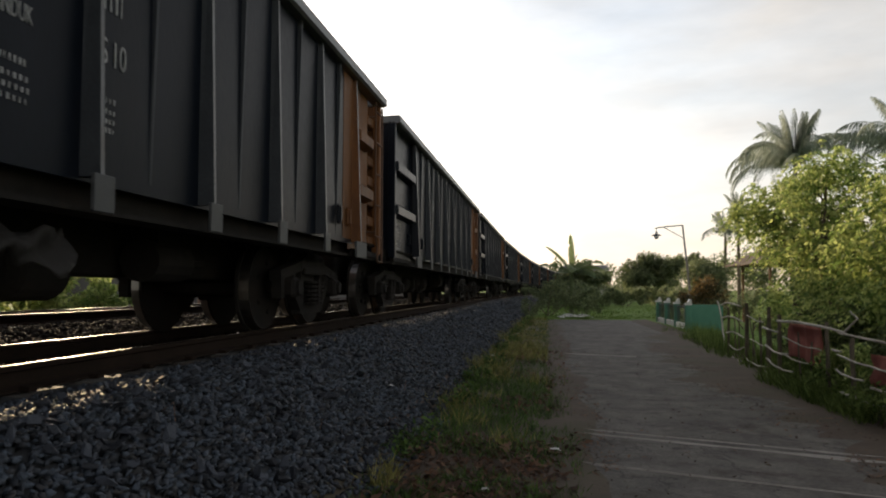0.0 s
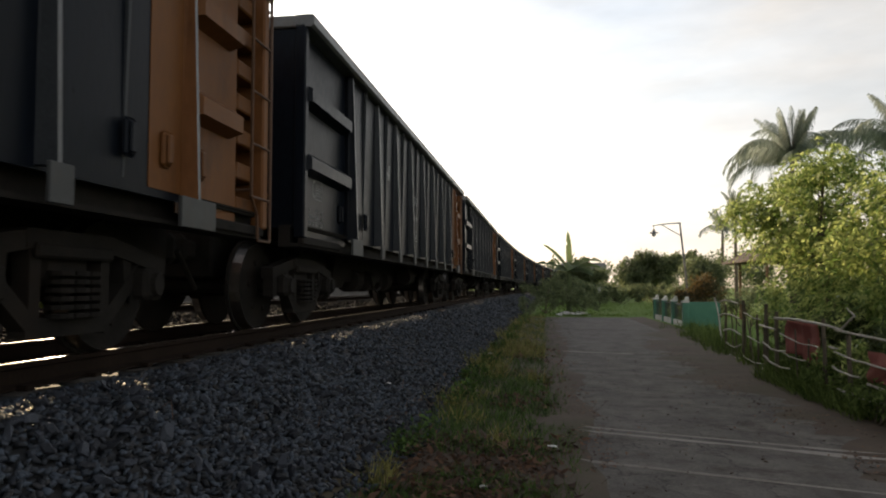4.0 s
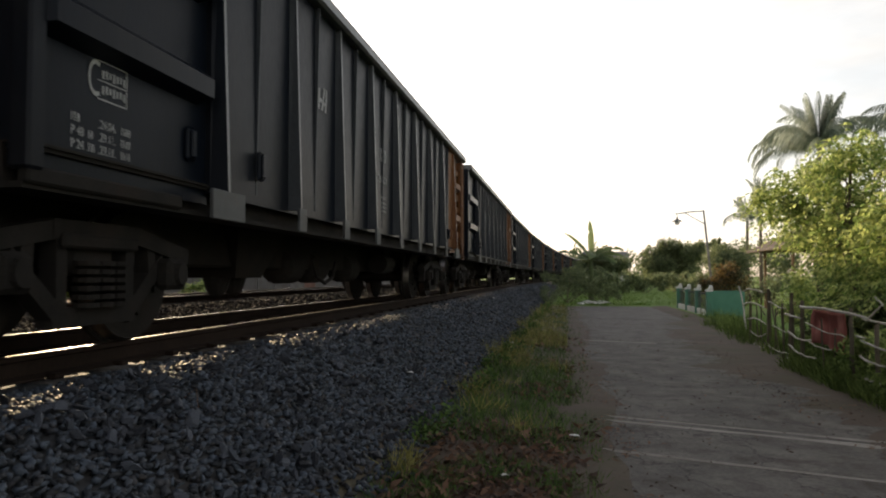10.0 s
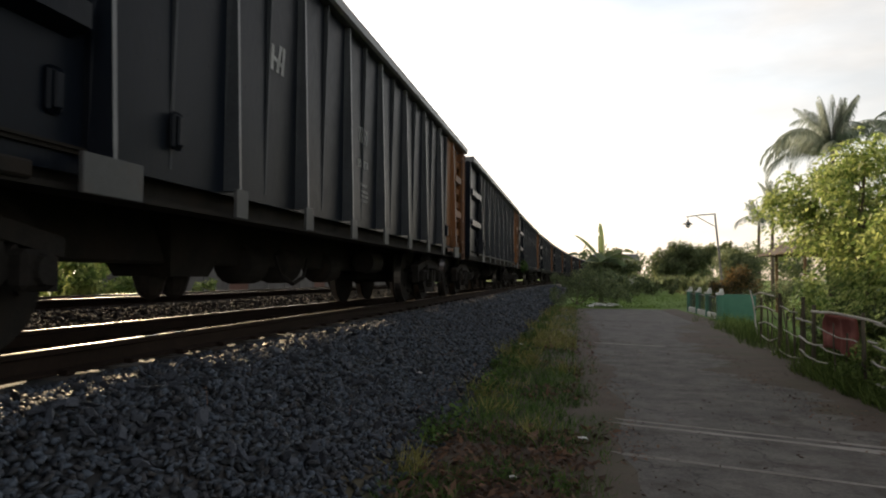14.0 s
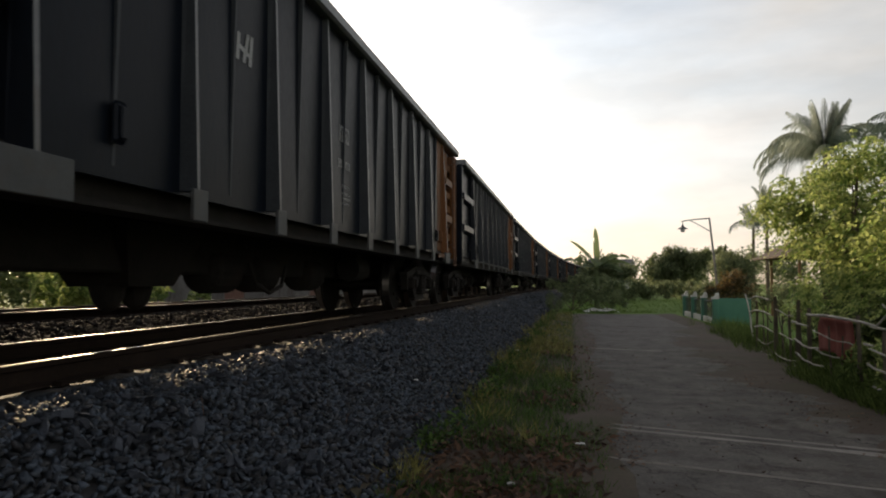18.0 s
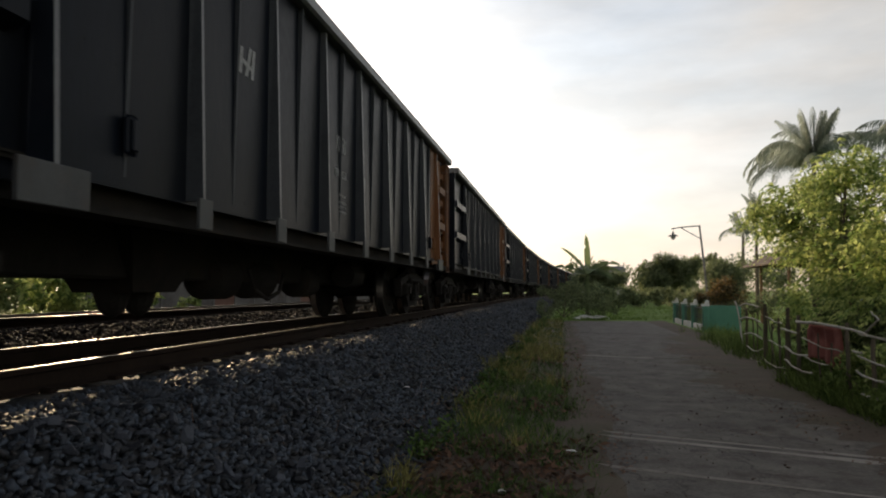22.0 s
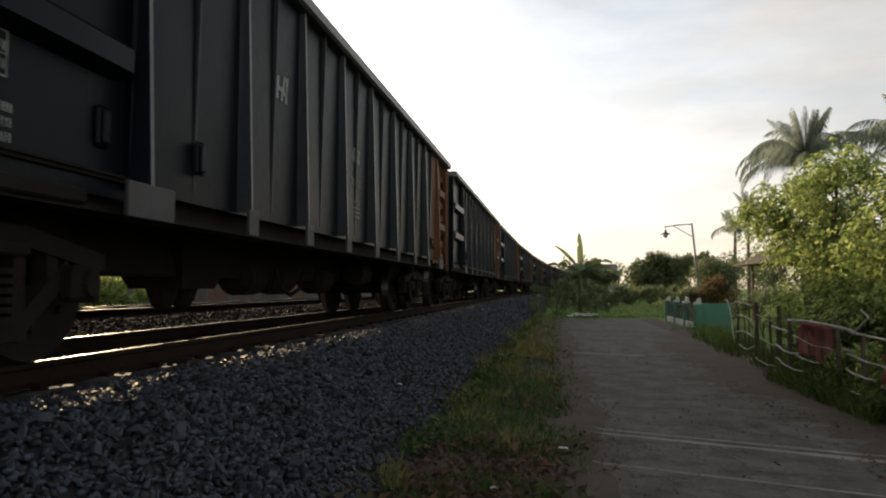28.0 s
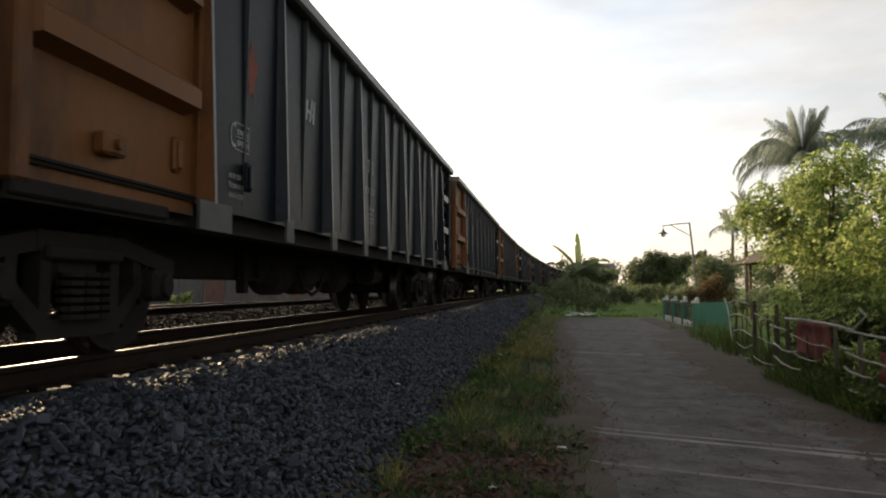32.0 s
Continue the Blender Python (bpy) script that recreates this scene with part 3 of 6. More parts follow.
def build_track(lat, top, label, worn, sunk=0.0):
    track = tagged(new("railway_track"), label, "railway track", "railway tracks", "structure")
    stations = [-60, -20, 0, 28] + [28 + 5 * i for i in range(1, 18)] + [150, 250, 420]
    for side in (-0.5335, 0.5335):
        rail = part("rail", swept("rail", RAIL_OUTLINE, lat + side, top, stations, M["rail_side"]), None, track, "rusty steel rail")
        part("rail_head", swept("rail_head", [(-0.7 * worn, -0.002), (worn, -0.002), (0.8 * worn, 0.001), (0.35 * worn, 0.0016), (-0.1 * worn, 0.0016), (-0.5 * worn, 0.001)], lat + side, top, stations, M["rail_top"]), None, rail, "bright worn running surface")
    bm = bmesh.new()
    profile(bm, [(-0.12, -0.17), (0.12, -0.17), (0.1, -0.012), (0.0, 0.0), (-0.1, -0.012)], (-1.0, 1.0), "x")
    sleeper = part("sleeper", bm, M["sleeper"])
    me = sleeper.data
    bpy.data.objects.remove(sleeper)
    n = 0
    s = -6.0
    while s < 78.0:
        x, y, a = along(s, lat)
        part("sleeper", me, None, track, at=pose(x, y, top - 0.145 - sunk + 0.006 * math.sin(n * 2.3), 0, 0, -math.degrees(a)))
        s += 0.6
        n += 1
    clip = bmesh.new()
    box(clip, -0.12, -0.05, -0.035, 0.035, 0, 0.03, 0.006)
    clip_me = part("rail_clip", clip, M["rail_side"])
    cme = clip_me.data
    bpy.data.objects.remove(clip_me)
    for i in range(34):
        s = -6.0 + 0.6 * (i + 10)
        for side in (-0.5335, 0.5335):
            for flip in (0, 180):
                part("rail_clip", cme, None, track, at=pose(CENTRE + lat + side, s, top - 0.145, 0, 0, flip))
    return track


build_track(0.0, RAIL_TOP, "railway track with worn bright rails on concrete sleepers", 0.011)
build_track(TRACK_GAP, RAIL_TOP_2, "second railway track behind the train, bright-topped rails", 0.012, 0.05)


# ---- road of concrete slabs ----
def road_edge(side, y):
    if side == 0:
        return 0.22 + 0.07 * math.sin(y * 0.9) + 0.04 * math.sin(y * 2.7 + 1)
    return 2.95 + 0.06 * math.sin(y * 0.8 + 2) + max(0.0, y - 14.5) * 0.07


JOINTS = [-14.0, -7.5, -1.0, 6.27, 13.9, 21.5, 29.5]
SKEW = -0.36


def build_road():
    road = tagged(new("road"), "worn grey concrete village road with skewed joints", "road", kind="structure")
    for a, b in zip(JOINTS, JOINTS[1:]):
        bm = bmesh.new()
        rows, cols = 16, 8
        grid = []
        for i in range(rows + 1):
            line = []
            for j in range(cols + 1):
                u = j / cols
                y0 = a + 0.02 + (b - a - 0.04) * i / rows
                x = road_edge(0, y0) * (1 - u) + road_edge(1, y0) * u
                fade = 0.0 if b > 29 and i > rows * 0.7 else 1.0
                y = y0 + SKEW * (x - 0.2) * fade + 0.015 * noise.noise(Vector((x * 3, y0 * 3, 5))) * (i in (0, rows))
                line.append(bm.verts.new((x, y, 0.006 * noise.noise(Vector((x * 0.7, y * 0.7, 3))))))
            grid.append(line)
        for i in range(rows):
            for j in range(cols):
                bm.faces.new((grid[i][j], grid[i][j + 1], grid[i + 1][j + 1], grid[i + 1][j]))
        rim = [e for e in bm.edges if e.is_boundary]
        down = bmesh.ops.extrude_edge_only(bm, edges=rim)["geom"]
        for v in down:
            if isinstance(v, bmesh.types.BMVert):
                v.co.z -= 0.12
        part("slab", bm, M["concrete"], road)
    for y0, width in ((5.2, 0.03), (6.27, 0.07), (6.45, 0.03), (13.9, 0.1)):
        bm = bmesh.new()
        cells = 18
        prev = None
        for i in range(cells + 1):
            x = road_edge(0, y0) + 0.02 + (2.6 if y0 < 10 else 1.3) * i / cells
            y = y0 + SKEW * (x - 0.2)
            w = width * max(0.08, 0.75 + 1.1 * noise.noise(Vector((x * 2.2, y0 * 3, 9))))
            pair = [bm.verts.new((x, y + k * w, -0.003 + (0 if abs(k) == 1 else 0.011))) for k in (-1, 0, 1)]
            if prev:
                for q in range(2):
                    bm.faces.new((prev[q], pair[q], pair[q + 1], prev[q + 1]))
            prev = pair
        part("joint_strip", bm, M["mortar"], road, "pale mortar strip over the joint")
    return road


build_road()


def soil_strip(name, side, inner, outer, y0, y1, seed, label):
    """A thin uneven skin of trodden soil over the road's edge."""
    bm = bmesh.new()
    prev = None
    n = 90
    for i in range(n + 1):
        y = y0 + (y1 - y0) * i / n
        e = road_edge(side, y)
        w = inner * (0.55 + 0.6 * noise.noise(Vector((y * 0.55, seed, 1))) + 0.25 * noise.noise(Vector((y * 2.1, seed, 4))))
        w = max(0.05, w)
        out = -1 if side == 0 else 1
        xs = [e - out * w, e - out * w * 0.4, e + out * outer * 0.4, e + out * outer]
        zs = [-0.004, 0.008, 0.018, 0.0]
        row = [bm.verts.new((x, y, z + 0.009 * noise.noise(Vector((x * 5, y * 5, seed))))) for x, z in zip(xs, zs)]
        if prev:
            for k in range(3):
                bm.faces.new((prev[k], prev[k + 1], row[k + 1], row[k]))
        prev = row
    return tagged(part(name, bm, M["soil"], smooth=True), label, "soil", kind="structure")


soil_strip("soil_edge", 1, 1.5, 0.35, 3.0, 20.5, 3.3, "trodden brown soil over the road's edge by the fence")
soil_strip("soil_edge", 0, 0.42, 0.25, 3.0, 29.0, 8.1, "trodden brown soil over the road's edge by the grass")


# ---- the coal train ----
WAGON = 14.1                 # from coupling to coupling
REAR, FRONT = -6.78, 6.4     # the body's ends, from the middle rib
SILL, TOP = 0.8, 3.05        # heights over the rail head
SKIN = 1.1                   # the side sheets' distance from the middle
RIBS = [-5.06, -3.72, -2.48, -1.24, 0.0, 1.24, 2.48, 3.72, 5.06]
REAR_BAY, FRONT_BAY = RIBS[0] - REAR, 0.9


def once(name, bm, material, smooth=False):
    ob = part(name, bm, material, smooth=smooth)
    me = ob.data
    bpy.data.objects.remove(ob)
    return me


def text_mesh(name, body, size, stretch=1.0):
    """Flat lettering in the built-in font, cut from a curve into a mesh."""
    cu = bpy.data.curves.new(name, "FONT")
    cu.body, cu.size, cu.extrude, cu.align_x = body, size, 0.002, "LEFT"
    ob = new(name, cu)
    dg = bpy.context.evaluated_depsgraph_get()
    me = bpy.data.meshes.new_from_object(ob.evaluated_get(dg))
    bpy.data.objects.remove(ob)
    me.materials.clear()
    me.materials.append(M["lettering"])
    return me


def wheelset_mesh():
    bm = bmesh.new()
    rod(bm, (-0.72, 0, 0), (0.72, 0, 0), 0.07, sides=12)
    for side in (-1, 1):
        for x0, x1, r0, r1 in ((0.47, 0.50, 0.45, 0.45), (0.50, 0.60, 0.425, 0.415), (0.60, 0.63, 0.38, 0.12)):
            rod(bm, (side * x0, 0, 0), (side * x1, 0, 0), r0, r1, 28)
        for k in range(6):
            a = k * math.pi / 3
            rod(bm, (side * 0.61, 0.24 * math.cos(a), 0.24 * math.sin(a)), (side * 0.64, 0.24 * math.cos(a), 0.24 * math.sin(a)), 0.03, sides=6)
    me = once("wheelset", bm, M["iron"])
    me.materials.append(M["tread"])
    for p in me.polygons:            # the running surface is worn bright
        if 0.5 < abs(p.center.x) < 0.6 and abs(p.normal.x) < 0.3 and (p.center.y ** 2 + p.center.z ** 2) ** 0.5 > 0.35:
            p.material_index = 1
    return me


def bar(bm, p, q, height, depth):
    """A square bar from p to q in the y-z plane."""
    p, q = Vector(p), Vector(q)
    d = (q - p)
    m = Matrix.Translation((p + q) / 2) @ d.to_track_quat("Z", "X").to_matrix().to_4x4()
    bmesh.ops.create_cube(bm, size=1.0, matrix=m @ Matrix.Diagonal((depth, height, d.length + height * 0.6, 1)))


def side_frame_mesh():
    """A cast bogie frame: bowed top bar, dropped tension bar, pedestals, springs."""
    bm = bmesh.new()
    for y0, z0, y1, z1, h in ((-1.12, 0.55, -0.4, 0.66, 0.12), (-0.42, 0.66, 0.42, 0.66, 0.13), (0.4, 0.66, 1.12, 0.55, 0.12), (-0.78, 0.5, -0.36, 0.2, 0.1), (-0.4, 0.2, 0.4, 0.2, 0.1), (0.36, 0.2, 0.78, 0.5, 0.1),
                              (-0.36, 0.2, -0.36, 0.66, 0.1), (0.36, 0.2, 0.36, 0.66, 0.1), (-1.06, 0.36, -1.06, 0.56, 0.12), (1.06, 0.36, 1.06, 0.56, 0.12), (-0.66, 0.4, -0.64, 0.6, 0.09), (0.66, 0.4, 0.64, 0.6, 0.09)):
        bar(bm, (0, y0, z0), (0, y1, z1), h, 0.1)
    for y in (-0.85, 0.85):
        box(bm, 0.02, 0.14, y - 0.13, y + 0.13, 0.33, 0.53, 0.03)
        rod(bm, (0.1, y, 0.43), (0.17, y, 0.43), 0.09, 0.07, 12)
    for y in (-0.16, 0.0, 0.16):
        for k in range(6):
            bmesh.ops.create_cone(bm, cap_ends=True, segments=10, radius1=0.075, radius2=0.075, depth=0.026, matrix=Matrix.Translation((0.07, y, 0.26 + k * 0.045)))
    box(bm, 0.05, 0.09, -0.4, 0.4, 0.56, 0.64, 0.015)
    bmesh.ops.scale(bm, vec=(1, 0.82, 1), verts=bm.verts)
    return once("side_frame", bm, M["iron"])


def ladder_bm():
    bm = bmesh.new()
    tube(bm, [(0, 0.0, 2.1), (0, 0.0, 0.3), (0, 0.12, 0.16), (0, 0.13, -0.04)], [0.014] * 4, 6)
    rod(bm, (0, 0.38, -0.04), (0, 0.38, 2.1), 0.014, sides=6)
    rod(bm, (0, 0.13, -0.04), (0, 0.38, -0.04), 0.012, sides=6)
    for z in (0.35, 1.9):
        for y in (0.0, 0.38):
            rod(bm, (-0.13, y, z), (0, y, z), 0.012, sides=6)
    return bm


def bay_beam_mesh(length):
    """A pressed horizontal stiffener of an end bay: a wedge with slanting ends, deeper in the middle."""
    bm = bmesh.new()
    y0, y1 = 0.03, length - 0.05
    rows = [(y0, 0.0), (y0 + 0.09, 0.13), (y1 - 0.09, 0.13), (y1, 0.0)]
    pts = [[bm.verts.new((0, y, -0.05)), bm.verts.new((d, y, -0.01)), bm.verts.new((d, y, 0.11)), bm.verts.new((0, y, 0.2))] for y, d in rows]
    for a, b in zip(pts, pts[1:]):
        for k in range(3):
            bm.faces.new((a[k], a[k + 1], b[k + 1], b[k]))
    bmesh.ops.remove_doubles(bm, verts=bm.verts, dist=0.0005)
    return bm


def hat_mesh(name, material, foot, head, width, low, high, flank=None, spread=1.0):
    """An upright side rib whose depth changes from foot to head, with a worn outer face in a sky-lit colour."""
    bm = bmesh.new()
    a = [bm.verts.new((x, y, low)) for x, y in ((0, -width * spread), (foot, -width * 0.72), (foot, width * 0.72), (0, width * spread))]
    b = [bm.verts.new((x, y, high)) for x, y in ((0, -width * spread), (head, -width * 0.72), (head, width * 0.72), (0, width * spread))]
    for k in range(3):
        bm.faces.new((a[k], a[k + 1], b[k + 1], b[k]))
    bm.faces.new((a[3], a[2], a[1], a[0]))
    bm.faces.new(b)
    if name == "bay_post":
        box(bm, -0.06, -0.002, -width, width, low, high)
    me = once(name, bm, material)
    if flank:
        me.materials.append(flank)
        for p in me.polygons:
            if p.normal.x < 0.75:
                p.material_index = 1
    return me


def bars_mesh(name, rows, seed):
    """Unreadable small writing: rows of short plain bars (y0, z0, width, height, pieces)."""
    rng = random.Random(seed)
    bm = bmesh.new()
    for y0, z0, width, height, pieces in rows:
        y = y0
        step = width / pieces
        for _ in range(pieces):
            w = step * rng.uniform(0.2, 0.5)
            box(bm, -0.001, 0.002, y, y + w, z0, z0 + height * rng.uniform(0.85, 1.0))
            y += step
    return once(name, bm, M["lettering"])


def build_train_parts():
    P = {}
    P["side"] = once("side_wall", boxed(-0.006, 0.006, RIBS[0], RIBS[8], 0.95, TOP - 0.06), M["paint"])
    bm = bmesh.new()
    profile(bm, [(-0.05, TOP - 0.12), (0.09, TOP - 0.12), (0.122, TOP - 0.1), (0.122, TOP - 0.008), (0.112, TOP), (-0.05, TOP)], (REAR, FRONT), "y")
    P["chord"] = once("top_rail", bm, M["rib"])
    P["end_chord"] = once("end_rail", boxed(-SKIN - 0.0, SKIN, -0.05, 0.05, TOP - 0.12, TOP - 0.002, 0.012), M["rib"])
    bm = bmesh.new()
    profile(bm, [(-0.22, SILL), (0.0, SILL), (0.0, SILL + 0.03), (-0.1, SILL + 0.03), (-0.1, SILL + 0.2), (-0.004, SILL + 0.2), (-0.004, SILL + 0.21), (-0.22, SILL + 0.21)], (REAR + 0.02, FRONT - 0.02), "y")
    P["sill"] = once("side_sill", bm, M["iron"])
    # flanks coloured lighter to offset the shade on the rib's sides
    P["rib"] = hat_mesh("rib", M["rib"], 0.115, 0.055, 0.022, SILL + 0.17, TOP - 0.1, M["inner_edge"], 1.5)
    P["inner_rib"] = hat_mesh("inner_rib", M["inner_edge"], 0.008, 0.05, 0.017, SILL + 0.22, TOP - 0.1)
    P["foot"] = once("foot_plate", boxed(0.108, 0.132, -0.085, 0.085, SILL - 0.01, SILL + 0.18, 0.004), M["foot"])
    P["long_foot"] = once("foot_plate", boxed(0.105, 0.132, -0.24, 0.22, SILL - 0.02, SILL + 0.17, 0.004), M["foot"])
    P["floor"] = once("floor_plate", boxed(-SKIN + 0.02, SKIN - 0.02, REAR + 0.05, FRONT - 0.05, 0.98, 1.02), M["iron"])
    P["centre"] = once("centre_sill", boxed(-0.24, 0.24, REAR - 0.05, FRONT + 0.05, 0.5, 0.97, 0.02), M["iron"])
    for colour in ("paint", "orange"):
        for at, length in (("rear", REAR_BAY), ("front", FRONT_BAY)):
            P["bay", at, colour] = once("end_bay_wall", boxed(-0.006, 0.006, 0, length, 0.89, TOP - 0.1), M[colour])
            P["beam", at, colour] = once("bay_beam", bay_beam_mesh(length), M[colour])
        P["corner_wall", colour] = once("corner_wall", boxed(-0.006, 0.006, 0, FRONT - RIBS[8] - FRONT_BAY - 0.02, 0.89, TOP - 0.1), M[colour])
        P["step", colour] = once("corner_step", boxed(-0.3, 0.0, 0.02, 0.42, -0.065, 0.065, 0.012), M[colour])
        bm = ladder_bm()
        P["ladder", colour] = once("ladder", bm, M["iron" if colour == "paint" else "ladder_rust"])
        bm = bmesh.new()
        rod(bm, (0, 0.0, 0), (0, 0.38, 0), 0.011, sides=6)
        P["rung", colour] = once("rung", bm, M["iron" if colour == "paint" else "ladder_rust"])
        bm = bmesh.new()
        box(bm, -SKIN, SKIN, -0.012, 0.012, 0.98, TOP - 0.1)
        P["end", colour] = once("end_wall", bm, M[colour])
        P["post", colour] = once("corner_post", boxed(-0.055, 0.055, -0.055, 0.055, SILL + 0.08, TOP - 0.08, 0.015), M[colour])
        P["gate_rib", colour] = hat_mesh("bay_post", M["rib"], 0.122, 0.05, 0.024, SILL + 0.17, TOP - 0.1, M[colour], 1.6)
        bm = bmesh.new()
        box(bm, 0, 0.03, -0.055, 0.055, -0.11, 0.11, 0.02)
        box(bm, 0.03, 0.05, -0.03, 0.03, -0.09, 0.09, 0.01)
        P["latch", colour] = once("latch_plate", bm, M[colour])
        bm = bmesh.new()
        box(bm, 0, 0.08, -0.1, 0.1, -0.06, 0.06, 0.015)
        rod(bm, (0.08, 0, 0), (0.11, 0, 0), 0.03, sides=8)
        P["bracket", colour] = once("bracket", bm, M[colour])
    P["strip"] = once("orange_strip", boxed(-0.002, 0.004, 0.0, 0.38, SILL + 0.2, TOP - 0.1), M["orange"])
    P["bay_sill"] = once("bay_sill", boxed(-0.03, 0.03, 0.0, 1.28, SILL + 0.02, SILL + 0.1, 0.012), M["iron"])
    P["frame"] = side_frame_mesh()
    P["wheelset"] = wheelset_mesh()
    bm = bmesh.new()
    box(bm, -0.82, 0.82, -0.2, 0.2, 0.42, 0.66, 0.04)
    rod(bm, (0, 0, 0.62), (0, 0, 0.72), 0.2, sides=12)
    for y in (-0.7, 0.7):
        for side in (-1, 1):
            box(bm, side * 0.55 - 0.06, side * 0.55 + 0.06, y * 0.44 - 0.05, y * 0.44 + 0.05, 0.28, 0.58, 0.02)
    rod(bm, (-0.7, -0.37, 0.36), (0.7, -0.37, 0.36), 0.04, sides=8)
    rod(bm, (-0.7, 0.37, 0.36), (0.7, 0.37, 0.36), 0.04, sides=8)
    P["bolster"] = once("bogie", bm, M["iron"])
    bm = bmesh.new()
    box(bm, -0.08, 0.08, 0, 0.4, 0.68, 0.86, 0.03)
    box(bm, -0.15, 0.13, 0.3, 0.46, 0.62, 0.9, 0.05)
    rod(bm, (0.3, 0.1, 0.72), (0.24, 0.55, 0.4), 0.025, sides=6)
    P["coupler"] = once("coupler", bm, M["iron"])
    bm = bmesh.new()                 # a short round tank with domed ends
    tube(bm, [(0, y, 0) for y in (-0.29, -0.27, -0.23, -0.2, 0.2, 0.23, 0.27, 0.29)], [0.06, 0.12, 0.175, 0.2, 0.2, 0.175, 0.12, 0.06], 18)
    P["tank"] = once("air_reservoir", bm, M["iron"])
    bm = bmesh.new()                 # a tapered casing with two rounded feet
    top = [bm.verts.new((x, y, 0.86)) for x, y in ((-0.4, -0.55), (0.4, -0.55), (0.4, 0.58), (-0.4, 0.58))]
    low = [bm.verts.new((x, y, 0.4)) for x, y in ((-0.25, -0.3), (0.25, -0.3), (0.25, 0.3), (-0.25, 0.3))]
    for k in range(4):
        bm.faces.new((top[k], top[(k + 1) % 4], low[(k + 1) % 4], low[k]))
    bm.faces.new(top)
    bm.faces.new(low)
    P["gear"] = once("discharge_gear", bm, M["iron"])
    bm = bmesh.new()
    tube(bm, [(0, 0, 0.21), (0, 0, 0.25), (0, 0, 0.29), (0, 0, 0.41)], [0.03, 0.08, 0.105, 0.14], 12)
    P["gear_foot"] = once("gear_foot", bm, M["iron"])
    bm = bmesh.new()
    box(bm, -0.05, 0.05, -0.05, 0.05, 0.36, 0.8, 0.012)
    box(bm, -0.03, 0.03, 0.38, 0.44, 0.45, 0.8, 0.012)
    rod(bm, (0, -0.1, 0.5), (0, 0.6, 0.5), 0.02, sides=6)
    P["hanger"] = once("hanger", bm, M["iron"])
    bm = bmesh.new()
    tube(bm, [(0, -0.45, 0.62), (0, -0.3, 0.42), (0, 0.0, 0.33), (0, 0.3, 0.4), (0, 0.42, 0.6)], [0.022] * 5, 6)
    P["hose"] = once("brake_hose", bm, M["iron"])
    bm = bmesh.new()
    rod(bm, (0, -0.28, 0), (0, 0.25, 0), 0.16, sides=14)
    rod(bm, (0, 0.25, 0), (0, 0.7, 0), 0.03, sides=8)
    box(bm, -0.1, 0.1, -0.2, 0.1, 0.1, 0.3)
    P["cylinder"] = once("brake_cylinder", bm, M["iron"])
    # writing on the sides
    for word, size in (("KB", 0.24), ("50", 0.24), ("S", 0.2), ("10", 0.2), ("DEPO", 0.12), ("INDUK", 0.12)):
        P[word] = text_mesh("lettering", word, size)
    P["number"] = bars_mesh("number_text", [(0.0, 0.0, 0.2, 0.16, 4)], 3)
    P["table"] = bars_mesh("table_text", [(0.01 * (k % 2), 0.05 * k, 0.26, 0.028, 7) for k in range(3)] + [(0.0, 0.17, 0.24, 0.035, 8)], 4)
    P["table_small"] = bars_mesh("table_text", [(0.0, 0.05 * k, 0.13, 0.028, 4) for k in range(3)] + [(0.0, 0.16, 0.13, 0.03, 4)], 5)
    P["dates"] = text_mesh("lettering", ".24.04.\n.29.11.\n.29.11.", 0.066)
    P["codes"] = text_mesh("lettering", "P 48\nP 24", 0.066)
    P["lines"] = bars_mesh("inspection_text", [(0.4, 0.0, 0.09, 0.044, 4), (0.4, 0.066, 0.09, 0.044, 4), (0.4, 0.132, 0.09, 0.044, 4), (0.13, 0.0, 0.06, 0.044, 3), (0.13, 0.066, 0.04, 0.044, 2), (0.0, 0.132, 0.07, 0.044, 3)], 6)
    P["lines_small"] = bars_mesh("inspection_text", [(0.0, 0.0, 0.26, 0.04, 8), (0.0, 0.07, 0.26, 0.04, 8), (0.0, 0.14, 0.22, 0.04, 7)], 7)
    bm = bmesh.new()
    for k in range(10):          # an open ring and a framed block beside it
        a0, a1 = math.radians(60 + k * 24), math.radians(60 + (k + 1) * 24)
        quad = [bm.verts.new((0.002, 0.08 + 0.07 * q * math.cos(a), 0.11 + 0.1 * q * math.sin(a))) for a, q in ((a0, 0.75), (a1, 0.75), (a1, 1.0), (a0, 1.0))]
        bm.faces.new(quad)
    box(bm, -0.001, 0.002, 0.372, 0.38, 0.0, 0.217)
    for z0, z1 in ((0.209, 0.217), (0.103, 0.109), (0.0, 0.008)):
        box(bm, -0.001, 0.002, 0.1, 0.38, z0, z1)
    for z in (0.035, 0.12):
        for k in range(7):
            box(bm, -0.001, 0.002, 0.14 + k * 0.034, 0.156 + k * 0.034, z + 0.006 * (k % 3), z + 0.045 + 0.005 * (k % 2))
    P["emblem"] = once("owner_emblem", bm, M["lettering"])
    P["emblem_small"] = P["emblem"].copy()
    P["emblem_small"].transform(Matrix.Diagonal((1, 0.88, 0.95, 1)))
    bm = bmesh.new()
    for y, lean, h in ((0.0, 0.02, 0.2), (0.1, 0.07, 0.23), (0.2, 0.03, 0.23)):
        quad = [bm.verts.new((0.002, y + dy, z)) for dy, z in ((0, 0), (0.05, 0), (0.05 + lean, h), (lean, h))]
        bm.faces.new(quad)
    quad = [bm.verts.new((0.002, y, z)) for y, z in ((0.03, 0.09), (0.24, 0.05), (0.25, 0.085), (0.04, 0.125))]
